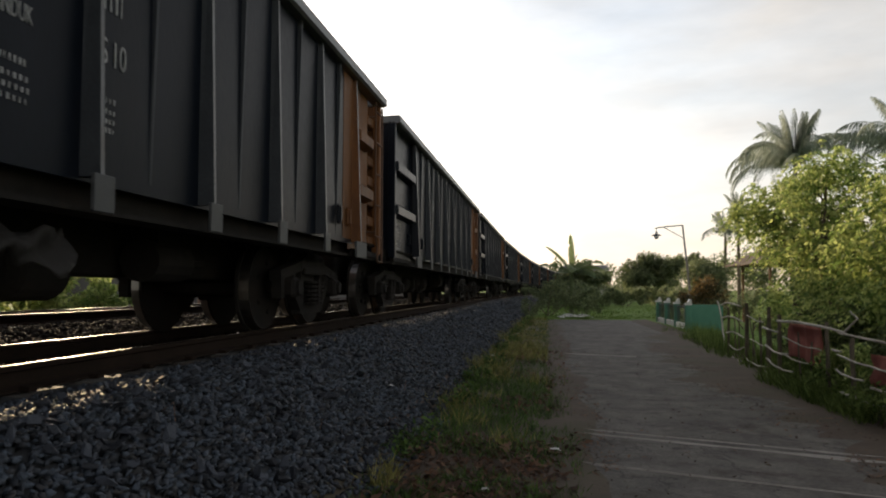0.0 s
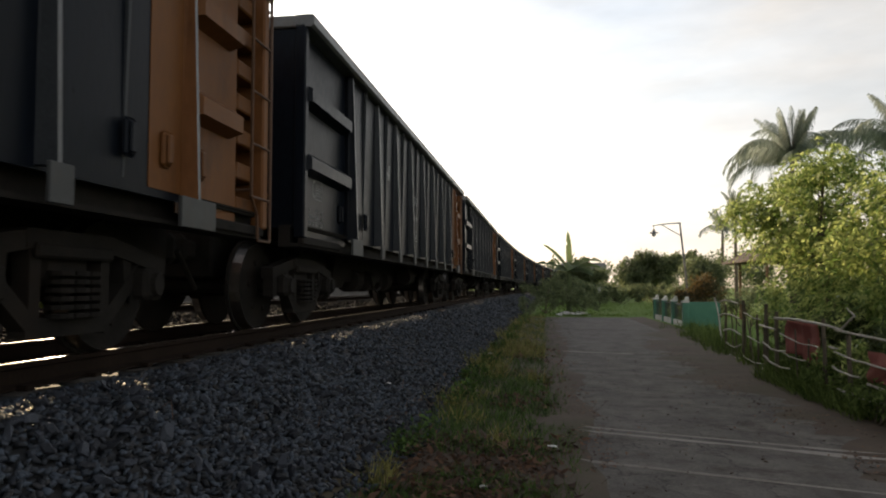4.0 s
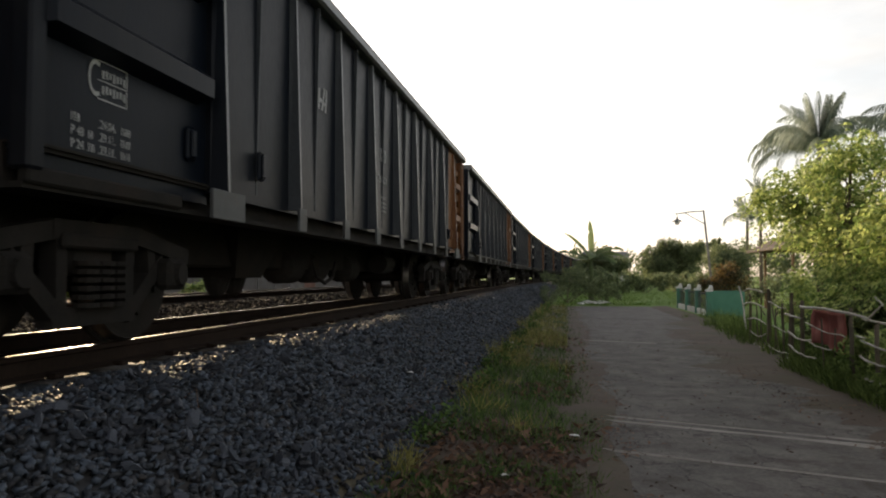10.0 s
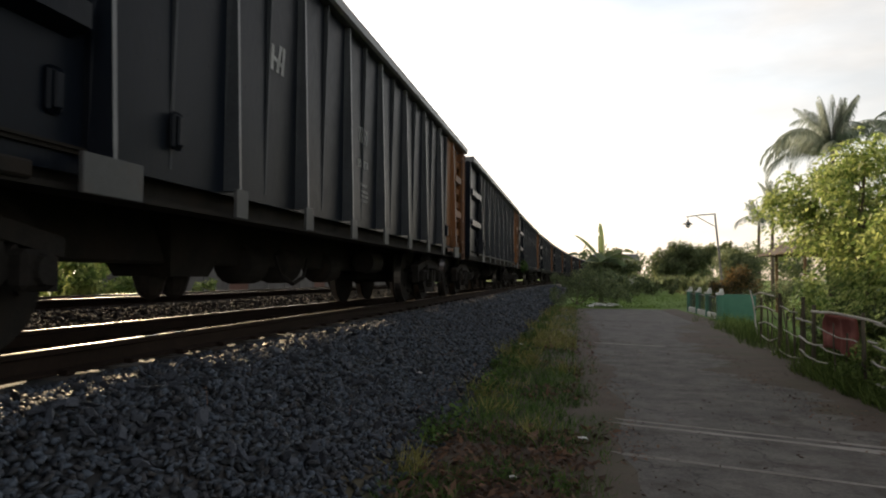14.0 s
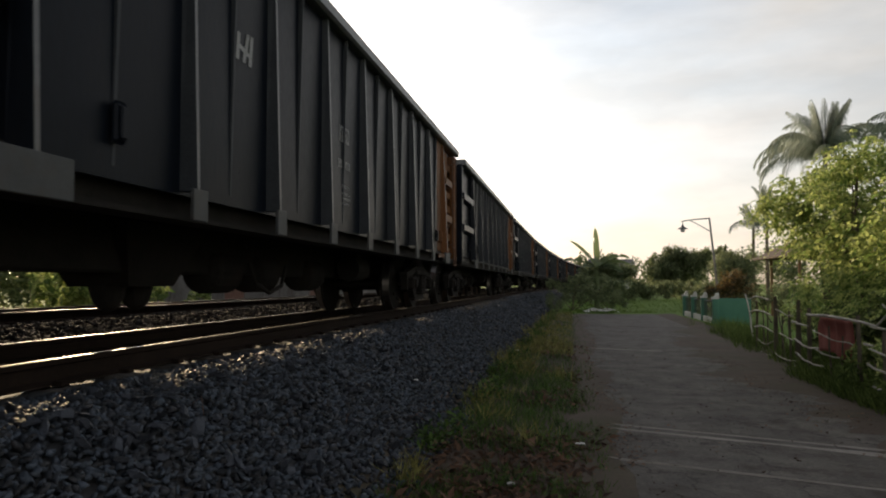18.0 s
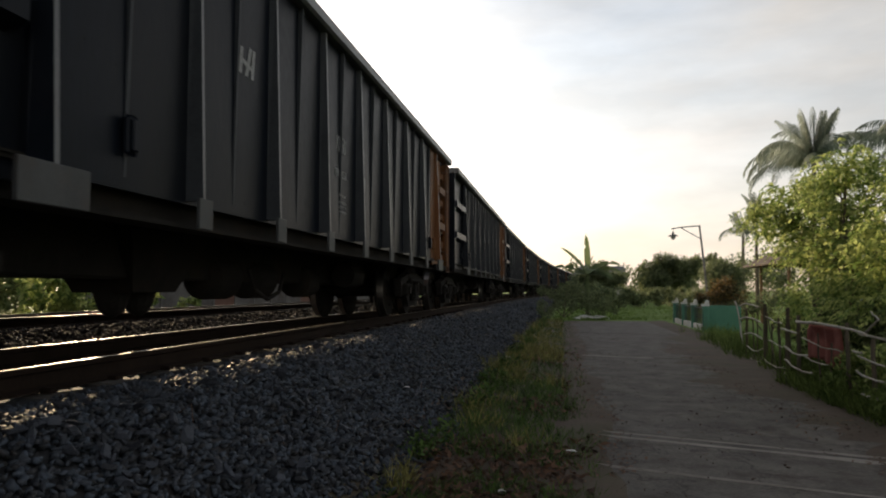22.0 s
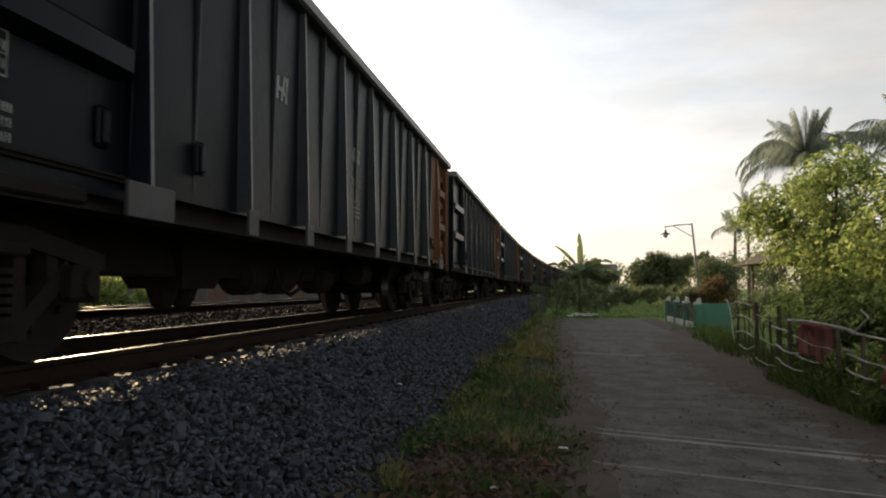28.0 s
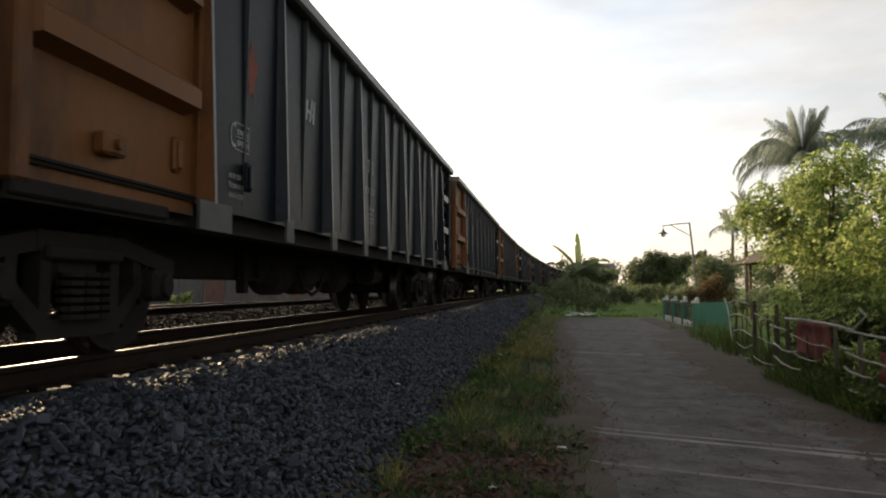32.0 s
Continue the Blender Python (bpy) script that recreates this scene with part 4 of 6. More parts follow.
    bm.faces.new(quad)
    P["logo"] = once("side_emblem", bm, M["lettering"])
    return P


P = build_train_parts()


def build_wagon(front, rear):
    """One gondola wagon; front and rear name the paint of its end bays; it runs towards +y, origin on the rail head."""
    w = new("coal_wagon")

    def put(name, key, x=0.0, y=0.0, z=0.0, turn=0.0, parent=None, label=""):
        return part(name, P[key], None, parent or w, label, pose(x, y, z, 0, 0, turn))

    for side in (1, -1):
        turn = 0 if side == 1 else 180
        put("side_wall", "side", side * SKIN)
        put("top_rail", "chord", side * SKIN, 0, 0, turn, label="worn grey top rail")
        put("side_sill", "sill", side * SKIN, 0, 0, turn)
        for i, y in enumerate(RIBS):
            if i in (0, 8):
                paint = rear if i == 0 else front
                put("bay_post", ("gate_rib", paint), side * SKIN, y, 0, turn, label="upright post with a worn grey edge painted sky-bright")
            else:
                put("rib", "rib", side * SKIN, y, 0, turn, label="worn grey steel rib with skylight painted on its face")
            put("foot_plate", "long_foot" if i in (0, 8) else "foot", side * SKIN, y, 0, turn, label="pale grey foot plate")
        if side == 1:
            put("rope_hook", ("latch", "paint"), SKIN + 0.025, (RIBS[0] + RIBS[1]) / 2, 1.24)
            put("rope_hook", ("latch", "paint"), SKIN + 0.025, (RIBS[7] + RIBS[8]) / 2, 1.24)
        for a, b in zip(RIBS, RIBS[1:]):
            put("inner_rib", "inner_rib", side * SKIN, (a + b) / 2, 0, turn)
    for end, paint in ((1, front), (-1, rear)):
        tag = "orange painted end panel" if paint == "orange" else ""
        at, tip = ("front", FRONT) if end == 1 else ("rear", REAR)
        put("end_wall", ("end", paint), 0, tip - end * 0.05, 0, 0 if end == 1 else 180, label=tag)
        put("end_rail", "end_chord", 0, tip - end * 0.05)
        put("coupler", "coupler", 0, tip, 0, 0 if end == 1 else 180)
        bay = FRONT_BAY if end == 1 else REAR_BAY
        y0 = RIBS[8] if end == 1 else REAR
        for side in (1, -1):
            turn = 0 if side == 1 else 180
            put("end_bay_wall", ("bay", at, paint), side * (SKIN - 0.05), y0, label=tag)
            for z in (1.57, 2.24):
                put("bay_beam", ("beam", at, paint), side * (SKIN - 0.05), y0 if side == 1 else y0 + bay, z, turn, label=tag)
            put("corner_post", ("post", paint), side * (SKIN - 0.01), tip - end * 0.055, label=tag)
            if end == 1:
                put("corner_wall", ("corner_wall", paint), side * (SKIN - 0.36), RIBS[8] + FRONT_BAY, label=tag)
            if side == -1:
                continue
            put("bay_sill", "bay_sill", SKIN, y0 + 0.02)
            put("latch_plate", ("latch", paint), SKIN - 0.045, RIBS[8] + 0.3 if end == 1 else RIBS[0] - 0.24, 1.25)
            if end == 1 and paint == "orange":
                put("orange_strip", "strip", SKIN + 0.007, RIBS[8] - 0.42, label="orange painted strip with a slotted plate")
                put("latch_plate", ("latch", paint), SKIN + 0.012, RIBS[8] - 0.25, 1.25)
            if paint == "orange" and end == -1:
                put("bracket", ("bracket", paint), SKIN - 0.045, REAR + 0.75, 1.17)
        if end == 1:
            for k in range(7):
                put("corner_step", ("step", paint), SKIN - 0.04, RIBS[8] + FRONT_BAY, 1.05 + k * 0.27, label=tag)
            ladder = put("ladder", ("ladder", paint), SKIN + 0.05, FRONT - 0.35, 0.82, label="iron ladder with round rungs")
            for k in range(5):
                put("rung", ("rung", paint), 0, 0, 0.3 + k * 0.42, parent=ladder)
        bogie = put("bogie", "bolster", 0, 4.35 if end == 1 else -5.88)
        for side in (1, -1):
            put("side_frame", "frame", side * 0.8, 0, 0, 0 if side == 1 else 180, bogie)
        for y in (-0.7, 0.7):
            ws = put("wheelset", "wheelset", 0, y, 0.425, 0, bogie, "dark wheels on an axle")
    put("floor_plate", "floor")
    put("centre_sill", "centre")
    if rear == "paint":
        gear = put("discharge_gear", "gear", 0.0, -2.65)
        for y in (-0.18, 0.17):
            put("gear_foot", "gear_foot", 0.0, y, 0.0, 0.0, gear)
    else:
        put("hanger", "hanger", 0.3, -2.6)
    for y in (-1.5, -0.62, 0.8):
        put("air_reservoir", "tank", 0.15, y, 0.53)
    put("brake_hose", "hose", 0.5, -1.05)
    put("brake_cylinder", "cylinder", 0.45, 1.9, 0.62)
    # writing
    mid = RIBS[4]
    face = SKIN + 0.009
    rot = Matrix.Rotation(math.pi / 2, 4, "X")
    upright = Matrix.Rotation(math.pi / 2, 4, "Z") @ rot

    def letters(name, key, y, z, narrow):
        part(name, P[key], None, w, "faded white letters", Matrix.Translation((face, y, z)) @ upright @ Matrix.Diagonal((narrow, 1, 1, 1)))

    for word, y, z, narrow in (("KB", mid - 0.76, 1.87, 0.62), ("50", mid - 0.58, 1.87, 0.62), ("S", mid + 0.11, 1.6, 0.7), ("10", mid + 0.205, 1.6, 0.7),
                               ("DEPO", mid - 0.8, 1.6, 0.45), ("INDUK", mid - 0.6, 1.6, 0.55)):
        letters("lettering", word, y, z, narrow)
    put("number_text", "number", face, mid + 0.13, 1.89)
    put("table_text", "table", face, mid - 0.65, 1.23)
    put("table_text", "table_small", face, mid + 0.135, 1.235)
    put("side_emblem", "logo", face, RIBS[1] + 0.67, 2.0, label="slanted pale emblem")
    if rear == "paint":
        put("inspection_text", "lines", SKIN - 0.042, REAR + 0.38, 1.04)
        for key, y, z in (("dates", 0.21, 1.172), ("codes", 0.0, 1.106)):
            part("lettering", P[key], None, w, "faded white letters", Matrix.Translation((SKIN - 0.043, REAR + 0.38 + y, z)) @ upright @ Matrix.Diagonal((0.82, 1, 1, 1)))
        put("owner_emblem", "emblem_small", SKIN - 0.042, REAR + 0.49, 1.32)
    else:
        put("inspection_text", "lines_small", face, RIBS[0] + 0.42, 1.07)
        put("owner_emblem", "emblem_small", face, RIBS[0] + 0.42, 1.43)
    for c in w.children:
        if "text" in c.name or "emblem" in c.name:
            c["kind"] = "stuff"
    return w


FIRST, LAST = -12, 33
NEAR_ORANGE = 29           # from this wagon on the rear end is the orange one
WAGONS = {}


def build_train():
    label = "dark ribbed coal wagon with {} on the rails"
    kinds = {("orange", "paint"): "an orange leading end", ("orange", "orange"): "two orange ends", ("paint", "orange"): "an orange trailing end"}
    models = {}
    for k in range(FIRST, LAST + 1):
        ends = ("orange", "paint") if k < NEAR_ORANGE else ("orange", "orange") if k == NEAR_ORANGE else ("paint", "orange")
        if ends not in models:
            models[ends] = build_wagon(*ends)
            WAGONS[k] = models[ends]
        else:
            WAGONS[k] = copy_thing(models[ends], Matrix())
        tagged(WAGONS[k], label.format(kinds[ends]), "railway wagon", "coal wagons of the train")


build_train()


# ---- how the train runs: wagons past the eye, second by second ----
PASSED = [(0, 0.702), (1, 1.621), (2, 2.544), (3, 3.477), (5.5, 5.83), (6, 6.304), (7, 7.256), (8, 8.216), (9, 9.178), (10, 10.142), (11, 11.108), (12, 12.08), (13, 13.069), (14, 14.048), (14.5, 14.542), (16.5, 16.523), (17, 17.018), (18, 18.014), (19, 19.012), (20, 20.013), (21, 21.022), (22, 22.027), (23, 23.034), (24, 24.044), (25, 25.056), (25.5, 25.561), (27.5, 27.581), (28, 28.086), (29, 29.095), (30, 30.108), (31, 31.125), (32, 32.142)]


def passed(t):
    """Wagons that have gone by, with smooth speed between the rows."""
    ts, ps = [a for a, _ in PASSED], [b for _, b in PASSED]
    i = max(0, min(len(ts) - 2, int(np.searchsorted(ts, t, "right")) - 1))

    def slope(j):
        a, b = max(j - 1, 0), min(j + 1, len(ts) - 1)
        return (ps[b] - ps[a]) / (ts[b] - ts[a])
    h = ts[i + 1] - ts[i]
    u = (t - ts[i]) / h
    return ((2 * u ** 3 - 3 * u ** 2 + 1) * ps[i] + (u ** 3 - 2 * u ** 2 + u) * h * slope(i) + (3 * u ** 2 - 2 * u ** 3) * ps[i + 1] + (u ** 3 - u ** 2) * h * slope(i + 1))


def middle(k, t):
    """How far along the line the middle of wagon k is."""
    return (passed(t) - k) * WAGON - 6.59


def motions():
    for k, w in WAGONS.items():
        rows = []
        for i in range(65):
            t = i / 2
            x, y, a = along(middle(k, t))
            rows.append((t, pose(x, y, RAIL_TOP + 0.003, 0, 0, -math.degrees(a))))
        walk(w, rows)
    for k, w in WAGONS.items():
        # the wheels turn while they are near enough to be told
        near = [i / FPS for i in range(0, 32 * FPS + 1) if -9.0 < middle(k, i / FPS) < 30.0]
        if not near:
            continue
        times = sorted({0.0, 32.0, *near})
        for bogie in [c for c in w.children if c.name.startswith("bogie")]:
            for ws in [c for c in bogie.children if c.name.startswith("wheelset")]:
                y = ws.location.y
                walk(ws, [(t, pose(0, y, 0.425, -math.degrees((middle(k, min(max(t, near[0]), near[-1])) % (2 * math.pi * 0.425)) / 0.425))) for t in times])


# ---- loose ballast stones ----
def stone_shapes(rng, kinds=12):
    """Angular broken stones: hulls of a few scattered points."""
    out = []
    for _ in range(kinds):
        bm = bmesh.new()
        pts = rng.normal(size=(11, 3))
        pts /= np.linalg.norm(pts, axis=1)[:, None]
        pts *= rng.uniform(0.7, 1.1, (11, 1)) * np.array([1.3, rng.uniform(0.6, 0.9), rng.uniform(0.4, 0.7)])
        for p in pts:
            bm.verts.new(p)
        bmesh.ops.convex_hull(bm, input=bm.verts)
        for v in [v for v in bm.verts if not v.link_faces]:
            bm.verts.remove(v)
        bmesh.ops.triangulate(bm, faces=bm.faces)
        bm.verts.index_update()
        out.append((np.array([v.co for v in bm.verts]), [[v.index for v in f.verts] for f in bm.faces]))
        bm.free()
    return out


def build_ballast():
    rng = np.random.default_rng(11)
    shapes = stone_shapes(rng)
    ballast = tagged(new("ballast"), "crushed bluish grey ballast stones along the track", "ballast", kind="structure")
    zones = [(0.75, 2.6, 1.3, 6.5, 0.019, 0.033, 11500), (0.75, 2.5, 6.5, 14.0, 0.024, 0.036, 7600), (0.75, 2.5, 14.0, 27.0, 0.035, 0.05, 4200), (0.75, 2.5, 27.0, 60.0, 0.055, 0.085, 4200), (0.75, 2.5, -8.0, 1.3, 0.024, 0.04, 7000),
             (-0.45, 0.45, 3.0, 22.0, 0.026, 0.04, 3000), (-3.4, -0.62, 2.0, 14.0, 0.03, 0.045, 6500), (-3.4, -0.62, 14.0, 34.0, 0.045, 0.07, 4200)]
    for z, (l0, l1, s0, s1, r0, r1, n) in enumerate(zones):
        lat = rng.uniform(l0, l1, n)
        s = rng.uniform(s0, s1, n)
        keep = rng.random(n) < np.clip((2.62 - lat) / 0.45, 0.12, 1)
        lat, s = lat[keep], s[keep]
        n = len(lat)
        r = rng.uniform(r0, r1, n)
        zed = np.interp(lat, LATS, LEVEL_AT) + r * 0.25 + 0.01
        pos = np.stack([lat + CENTRE + np.maximum(0.0, s - BEND_AT) ** 2 / (2 * BEND_R), s, zed], 1)
        rot = turns(rng, n, 0.9) * r[:, None, None]
        kind = rng.integers(0, len(shapes), n)
        for k, (v, f) in enumerate(shapes):
            pick = kind == k
            # stones of the track bed take the shade-darkened brown
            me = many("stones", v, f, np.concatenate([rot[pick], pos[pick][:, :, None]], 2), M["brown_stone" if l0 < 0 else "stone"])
            ob = part("stones", me, None, ballast)
            ob["kind"] = "stuff"
    single = [mesh_of("stone", v, f, M["loose_stone"]) for v, f in shapes]
    for i in range(280):
        lat, s = rng.uniform(0.9, 2.5), 2.6 + 5.0 * rng.random() ** 1.3
        r = rng.uniform(0.028, 0.045)
        m = pose(lat + CENTRE, s, ground_level(lat) + 0.03 + r * 0.5, *rng.uniform(-60, 60, 3)) @ Matrix.Diagonal((r, r, r, 1))
        part("stone", single[i % len(single)], None, ballast, at=m)


build_ballast()


# ---- grass and fallen leaves of the verges ----
def blades(name, points, height, width, material, rng, tilt=0.5):
    points = np.asarray(points)
    n = len(points)
    h = height * rng.uniform(0.45, 1.2, n)
    r = turns(rng, n, tilt) * np.stack([np.full(n, width) * rng.uniform(0.7, 1.3, n), h, h], 1)[:, None, :]
    return many(name, BLADE_V, BLADE_F, np.concatenate([r, points[:, :, None]], 2), material)


def patchy(rng, n, x0, x1, y0, y1, scale, cut):
    """Points of uneven patches."""
    pts = []
    while len(pts) < n:
        x, y = rng.uniform(x0, x1), y0 + (y1 - y0) * rng.random() ** 1.5
        if noise.noise(Vector((x * scale, y * scale, 7))) > cut:
            pts.append((x, y, ground_level(x - CENTRE) - 0.005))
    return np.array(pts)


def build_verges():
    rng = np.random.default_rng(5)
    verge = tagged(new("verge_grass", blades("verge_grass", np.concatenate([
        patchy(rng, 9000, -1.0, 0.22, 2.8, 9.0, 1.6, -0.15), patchy(rng, 5000, -1.0, 0.1, -8.0, 2.8, 1.6, -0.15), patchy(rng, 6000, -1.0, 0.3, 9.0, 30.0, 1.2, -0.2)]), 0.1, 0.007, M["grass"], rng, 0.7)),
        "short green grass between the ballast and the road", "grass", kind="stuff")
    tall = tagged(new("fence_grass", blades("fence_grass", np.concatenate([
        patchy(rng, 7000, 2.75, 3.6, 6.0, 10.8, 1.3, -0.1), patchy(rng, 1700, 3.2, 4.3, 14.5, 21.3, 1.3, -0.15), patchy(rng, 1500, 3.0, 4.4, 10.5, 15.5, 1.3, 0.0),
        patchy(rng, 3000, 3.4, 6.5, 6.0, 13.0, 1.0, -0.3), patchy(rng, 6000, 3.0, 9.0, -8.0, 6.0, 1.0, -0.3)]), 0.3, 0.012, M["tall_grass"], rng, 0.5)),
        "long green grass along the foot of the fence", "grass", kind="stuff")
    pts = np.concatenate([patchy(rng, 2600, -0.95, 0.15, 3.2, 5.6, 0.8, -0.3), patchy(rng, 900, -0.9, 0.3, 5.5, 14.0, 0.7, 0.0)])
    pts[:, 2] += rng.uniform(0.0, 0.05, len(pts))
    tagged(new("fallen_leaves", leaves("fallen_leaves", pts, 0.07, M["dry"], rng, 0.9)), "dry brown leaves in the verge grass", "leaves", kind="stuff")
    edge = patchy(rng, 1200, 0.0, 0.5, 4.0, 26.0, 1.1, 0.0)
    edge = np.concatenate([edge, patchy(rng, 700, 2.0, 3.0, 5.0, 16.0, 0.9, -0.1), patchy(rng, 300, 0.3, 2.6, 4.0, 18.0, 0.7, 0.0)])
    edge[:, 2] = 0.012
    tagged(new("road_litter", leaves("road_litter", edge, 0.045, M["dry"], rng, 0.25)), "scattered dry leaf bits on the road edge", "leaves", kind="stuff")
    crumbs = np.concatenate([patchy(rng, 700, 2.1, 3.0, 4.5, 20.0, 0.9, -0.2), patchy(rng, 500, 0.1, 0.7, 3.4, 28.0, 0.9, -0.2), patchy(rng, 450, 0.4, 2.7, 3.6, 22.0, 0.8, -0.1)])
    crumbs[:, 2] = 0.004
    v, f = stone_shapes(rng, 1)[0]
    r = turns(rng, len(crumbs), 0.6) * (0.004 + 0.012 * rng.random(len(crumbs)) ** 4)[:, None, None]
    tagged(new("road_gravel", many("road_gravel", v, f, np.concatenate([r, crumbs[:, :, None]], 2), M["soil"])), "loose soil crumbs and small stones on the road", "gravel", kind="stuff")
    dry = np.concatenate([patchy(rng, 2600, -1.0, 0.0, 12.0, 29.0, 0.9, -0.05), patchy(rng, 700, -1.0, -0.5, 4.0, 12.0, 1.1, 0.1)])
    tagged(new("dry_grass", blades("dry_grass", dry, 0.17, 0.008, M["tuft"], rng, 0.7)), "yellowing dry grass scattered in the verge", "grass", kind="stuff")
    far = patchy(rng, 7000, -0.4, 11.0, 30.0, 52.0, 0.6, -0.45)
    far[:, 2] = 0.02
    tagged(new("meadow_grass", blades("meadow_grass", far, 0.09, 0.03, M["lawn"], rng, 0.5)), "green grass of the meadow beyond the road", "grass", kind="stuff")


build_verges()


def build_tufts():
    rng = np.random.default_rng(6)
    pts, tall = [], []
    for x, y, h, n in ((-0.92, 6.9, 0.2, 90), (-0.8, 7.4, 0.16, 70), (-0.98, 10.4, 0.26, 120), (-0.85, 11.1, 0.2, 80), (-0.9, 16.2, 0.3, 110), (-0.65, 17.0, 0.24, 80), (-0.8, 21.0, 0.3, 90), (-0.35, 5.4, 0.16, 60), (-0.2, 9.2, 0.18, 70), (-0.7, 13.6, 0.2, 80)):
        pts.append(np.stack([x + rng.normal(size=n) * 0.11, y + rng.normal(size=n) * 0.14, np.full(n, ground_level(x - CENTRE) - 0.01)], 1))
        tall.append(np.full(n, h))
    tagged(new("grass_tufts", blades("grass_tufts", np.concatenate(pts), np.concatenate(tall), 0.009, M["tuft"], rng, 0.55)), "yellowing tufts of long grass beside the ballast, tinted as sunlit", "grass", kind="stuff")


build_tufts()


# ---- trees and shrubs ----
def shrub(name, label, category, base, stems, clumps, count, size, material, seed, group="", bark="bark", tilt=1.2, hollow=0.4, width=1.0, sprigs=0, tuft=(0.22, 0.42), hanging=0):
    """Bent stems from the base into uneven clumps of leaves. clumps: (x, y, z, r) from the base."""
    rng = np.random.default_rng(seed)
    thing = tagged(new(name), label, category, group)
    thing.matrix_basis = pose(*base)
    for i in range(stems):
        c = clumps[i % len(clumps)]
        root = Vector((rng.uniform(-0.12, 0.12), rng.uniform(-0.12, 0.12), -0.05))
        top = Vector(c[:3])
        bend = root.lerp(top, 0.5) + Vector((rng.uniform(-0.15, 0.15), rng.uniform(-0.15, 0.15), 0.1)) * (top - root).length * 0.6
        pts = [root, root.lerp(bend, 0.6), bend.lerp(top, 0.35), top]
        r = 0.007 * (top - root).length + 0.006
        bm = bmesh.new()
        tube(bm, pts, [r * 1.6, r * 1.2, r, r * 0.4], 6)
        for _ in range(4):
            q = pts[2].lerp(top, rng.uniform(0, 1))
            e = q + Vector(rng.normal(size=3)) * c[3] * 0.45
            tube(bm, [q, q.lerp(e, 0.5) + Vector((0, 0, 0.04)), e], [r * 0.5, r * 0.35, r * 0.15], 5)
        part("stem", bm, M[bark], thing)
    centres, radii = [], []
    for x, y, z, r in clumps:        # break each clump into smaller tufts, so that the outline is uneven
        for _ in range(9):
            d = rng.normal(size=3)
            d /= np.linalg.norm(d)
            q = r * rng.uniform(0.45, 0.95)
            centres.append((x + d[0] * q, y + d[1] * q, z + d[2] * q * 0.85))
            radii.append(r * rng.uniform(*tuft))
    pts = clump_points(rng, centres, radii, count, hollow)
    pts = pts[pts[:, 2] > 0.03]
    if sprigs:
        tips = clump_points(rng, [c[:3] for c in clumps], [c[3] * 1.12 for c in clumps], sprigs, 0.9)
        out = []
        for tip in tips:
            for _ in range(7):
                out.append(tip + rng.normal(size=3) * 0.09)
        pts = np.concatenate([pts, np.array(out)])
    part("crown", leaves("crown", pts, size, M[material], rng, tilt, width), None, thing)
    if hanging:
        maps = sprays(rng, [c[:3] for c in clumps], [c[3] for c in clumps], hanging, 0.42, size * 1.1)
        maps = maps[maps[:, 2, 3] > 0.1]
        part("twig_leaves", many("twig_leaves", LEAF_V, LEAF_F, maps, M[material]), None, thing, "hanging sprays of small leaves")["kind"] = "stuff"
    return thing


BIG = "tall leafy shrub with sunlit yellow-green leaves behind the fence"
shrub("leafy_shrub", BIG, "shrub", (3.92, 12.4, 0.0), 4, [(-0.2, 0.1, 2.45, 0.55), (0.25, 0.2, 2.1, 0.7), (0.3, 0.0, 2.8, 0.5), (0.5, -0.5, 1.4, 0.55), (-0.55, -0.1, 2.38, 0.4), (-0.05, 0.0, 1.98, 0.45), (0.5, -0.5, 0.9, 0.45), (0.5, -0.3, 1.5, 0.4)], 8500, 0.085, "leaf_bright", 21, "fence shrubs", hanging=380)
shrub("leafy_shrub", BIG, "shrub", (4.3, 11.0, 0.0), 4, [(-0.35, 0.1, 2.6, 0.6), (-0.2, 0.3, 3.0, 0.45), (0.3, -0.3, 2.55, 0.6), (-0.45, 0.2, 1.9, 0.65), (0.6, 0.3, 1.7, 0.8), (-0.2, -0.3, 1.3, 0.7), (0.8, -0.4, 2.4, 0.6), (-0.4, -0.5, 0.85, 0.5), (0.3, -0.6, 0.8, 0.55)], 11000, 0.085, "leaf_bright", 22, "fence shrubs", hanging=520)
shrub("leafy_shrub", BIG, "shrub", (4.5, 9.4, 0.0), 4, [(0.0, 0.1, 2.1, 0.7), (0.3, -0.3, 2.35, 0.55), (-0.5, 0.2, 1.6, 0.6), (0.7, 0.3, 1.8, 0.8), (-0.1, -0.3, 1.3, 0.6), (-0.55, -0.4, 0.95, 0.5), (-0.6, 0.4, 0.9, 0.45)], 9500, 0.085, "leaf_bright", 23, "fence shrubs", hanging=420)
shrub("leafy_shrub", BIG, "shrub", (4.6, 7.8, 0.0), 6, [(0.0, 0.1, 1.9, 0.8), (0.4, -0.3, 2.2, 0.6), (-0.4, 0.2, 1.2, 0.6), (-0.2, -0.5, 0.8, 0.7)], 5500, 0.085, "leaf_bright", 24, "fence shrubs", hanging=260)
shrub("low_shrub", "low dark green shrub behind the stick fence", "shrub", (3.7, 9.3, 0.0), 4, [(0, 0.3, 0.7, 0.4), (0.2, -0.5, 0.6, 0.4), (0.0, 1.0, 0.55, 0.35), (0.1, -1.2, 0.6, 0.4)], 2600, 0.1, "leaf_dark", 25, "low fence shrubs")
shrub("low_shrub", "low green shrub growing through the fence", "shrub", (3.2, 8.3, 0.0), 4, [(0, 0.2, 0.4, 0.25), (0.0, -0.5, 0.45, 0.28), (0.05, 0.7, 0.3, 0.22)], 1500, 0.07, "leaf_bright", 26, "low fence shrubs")
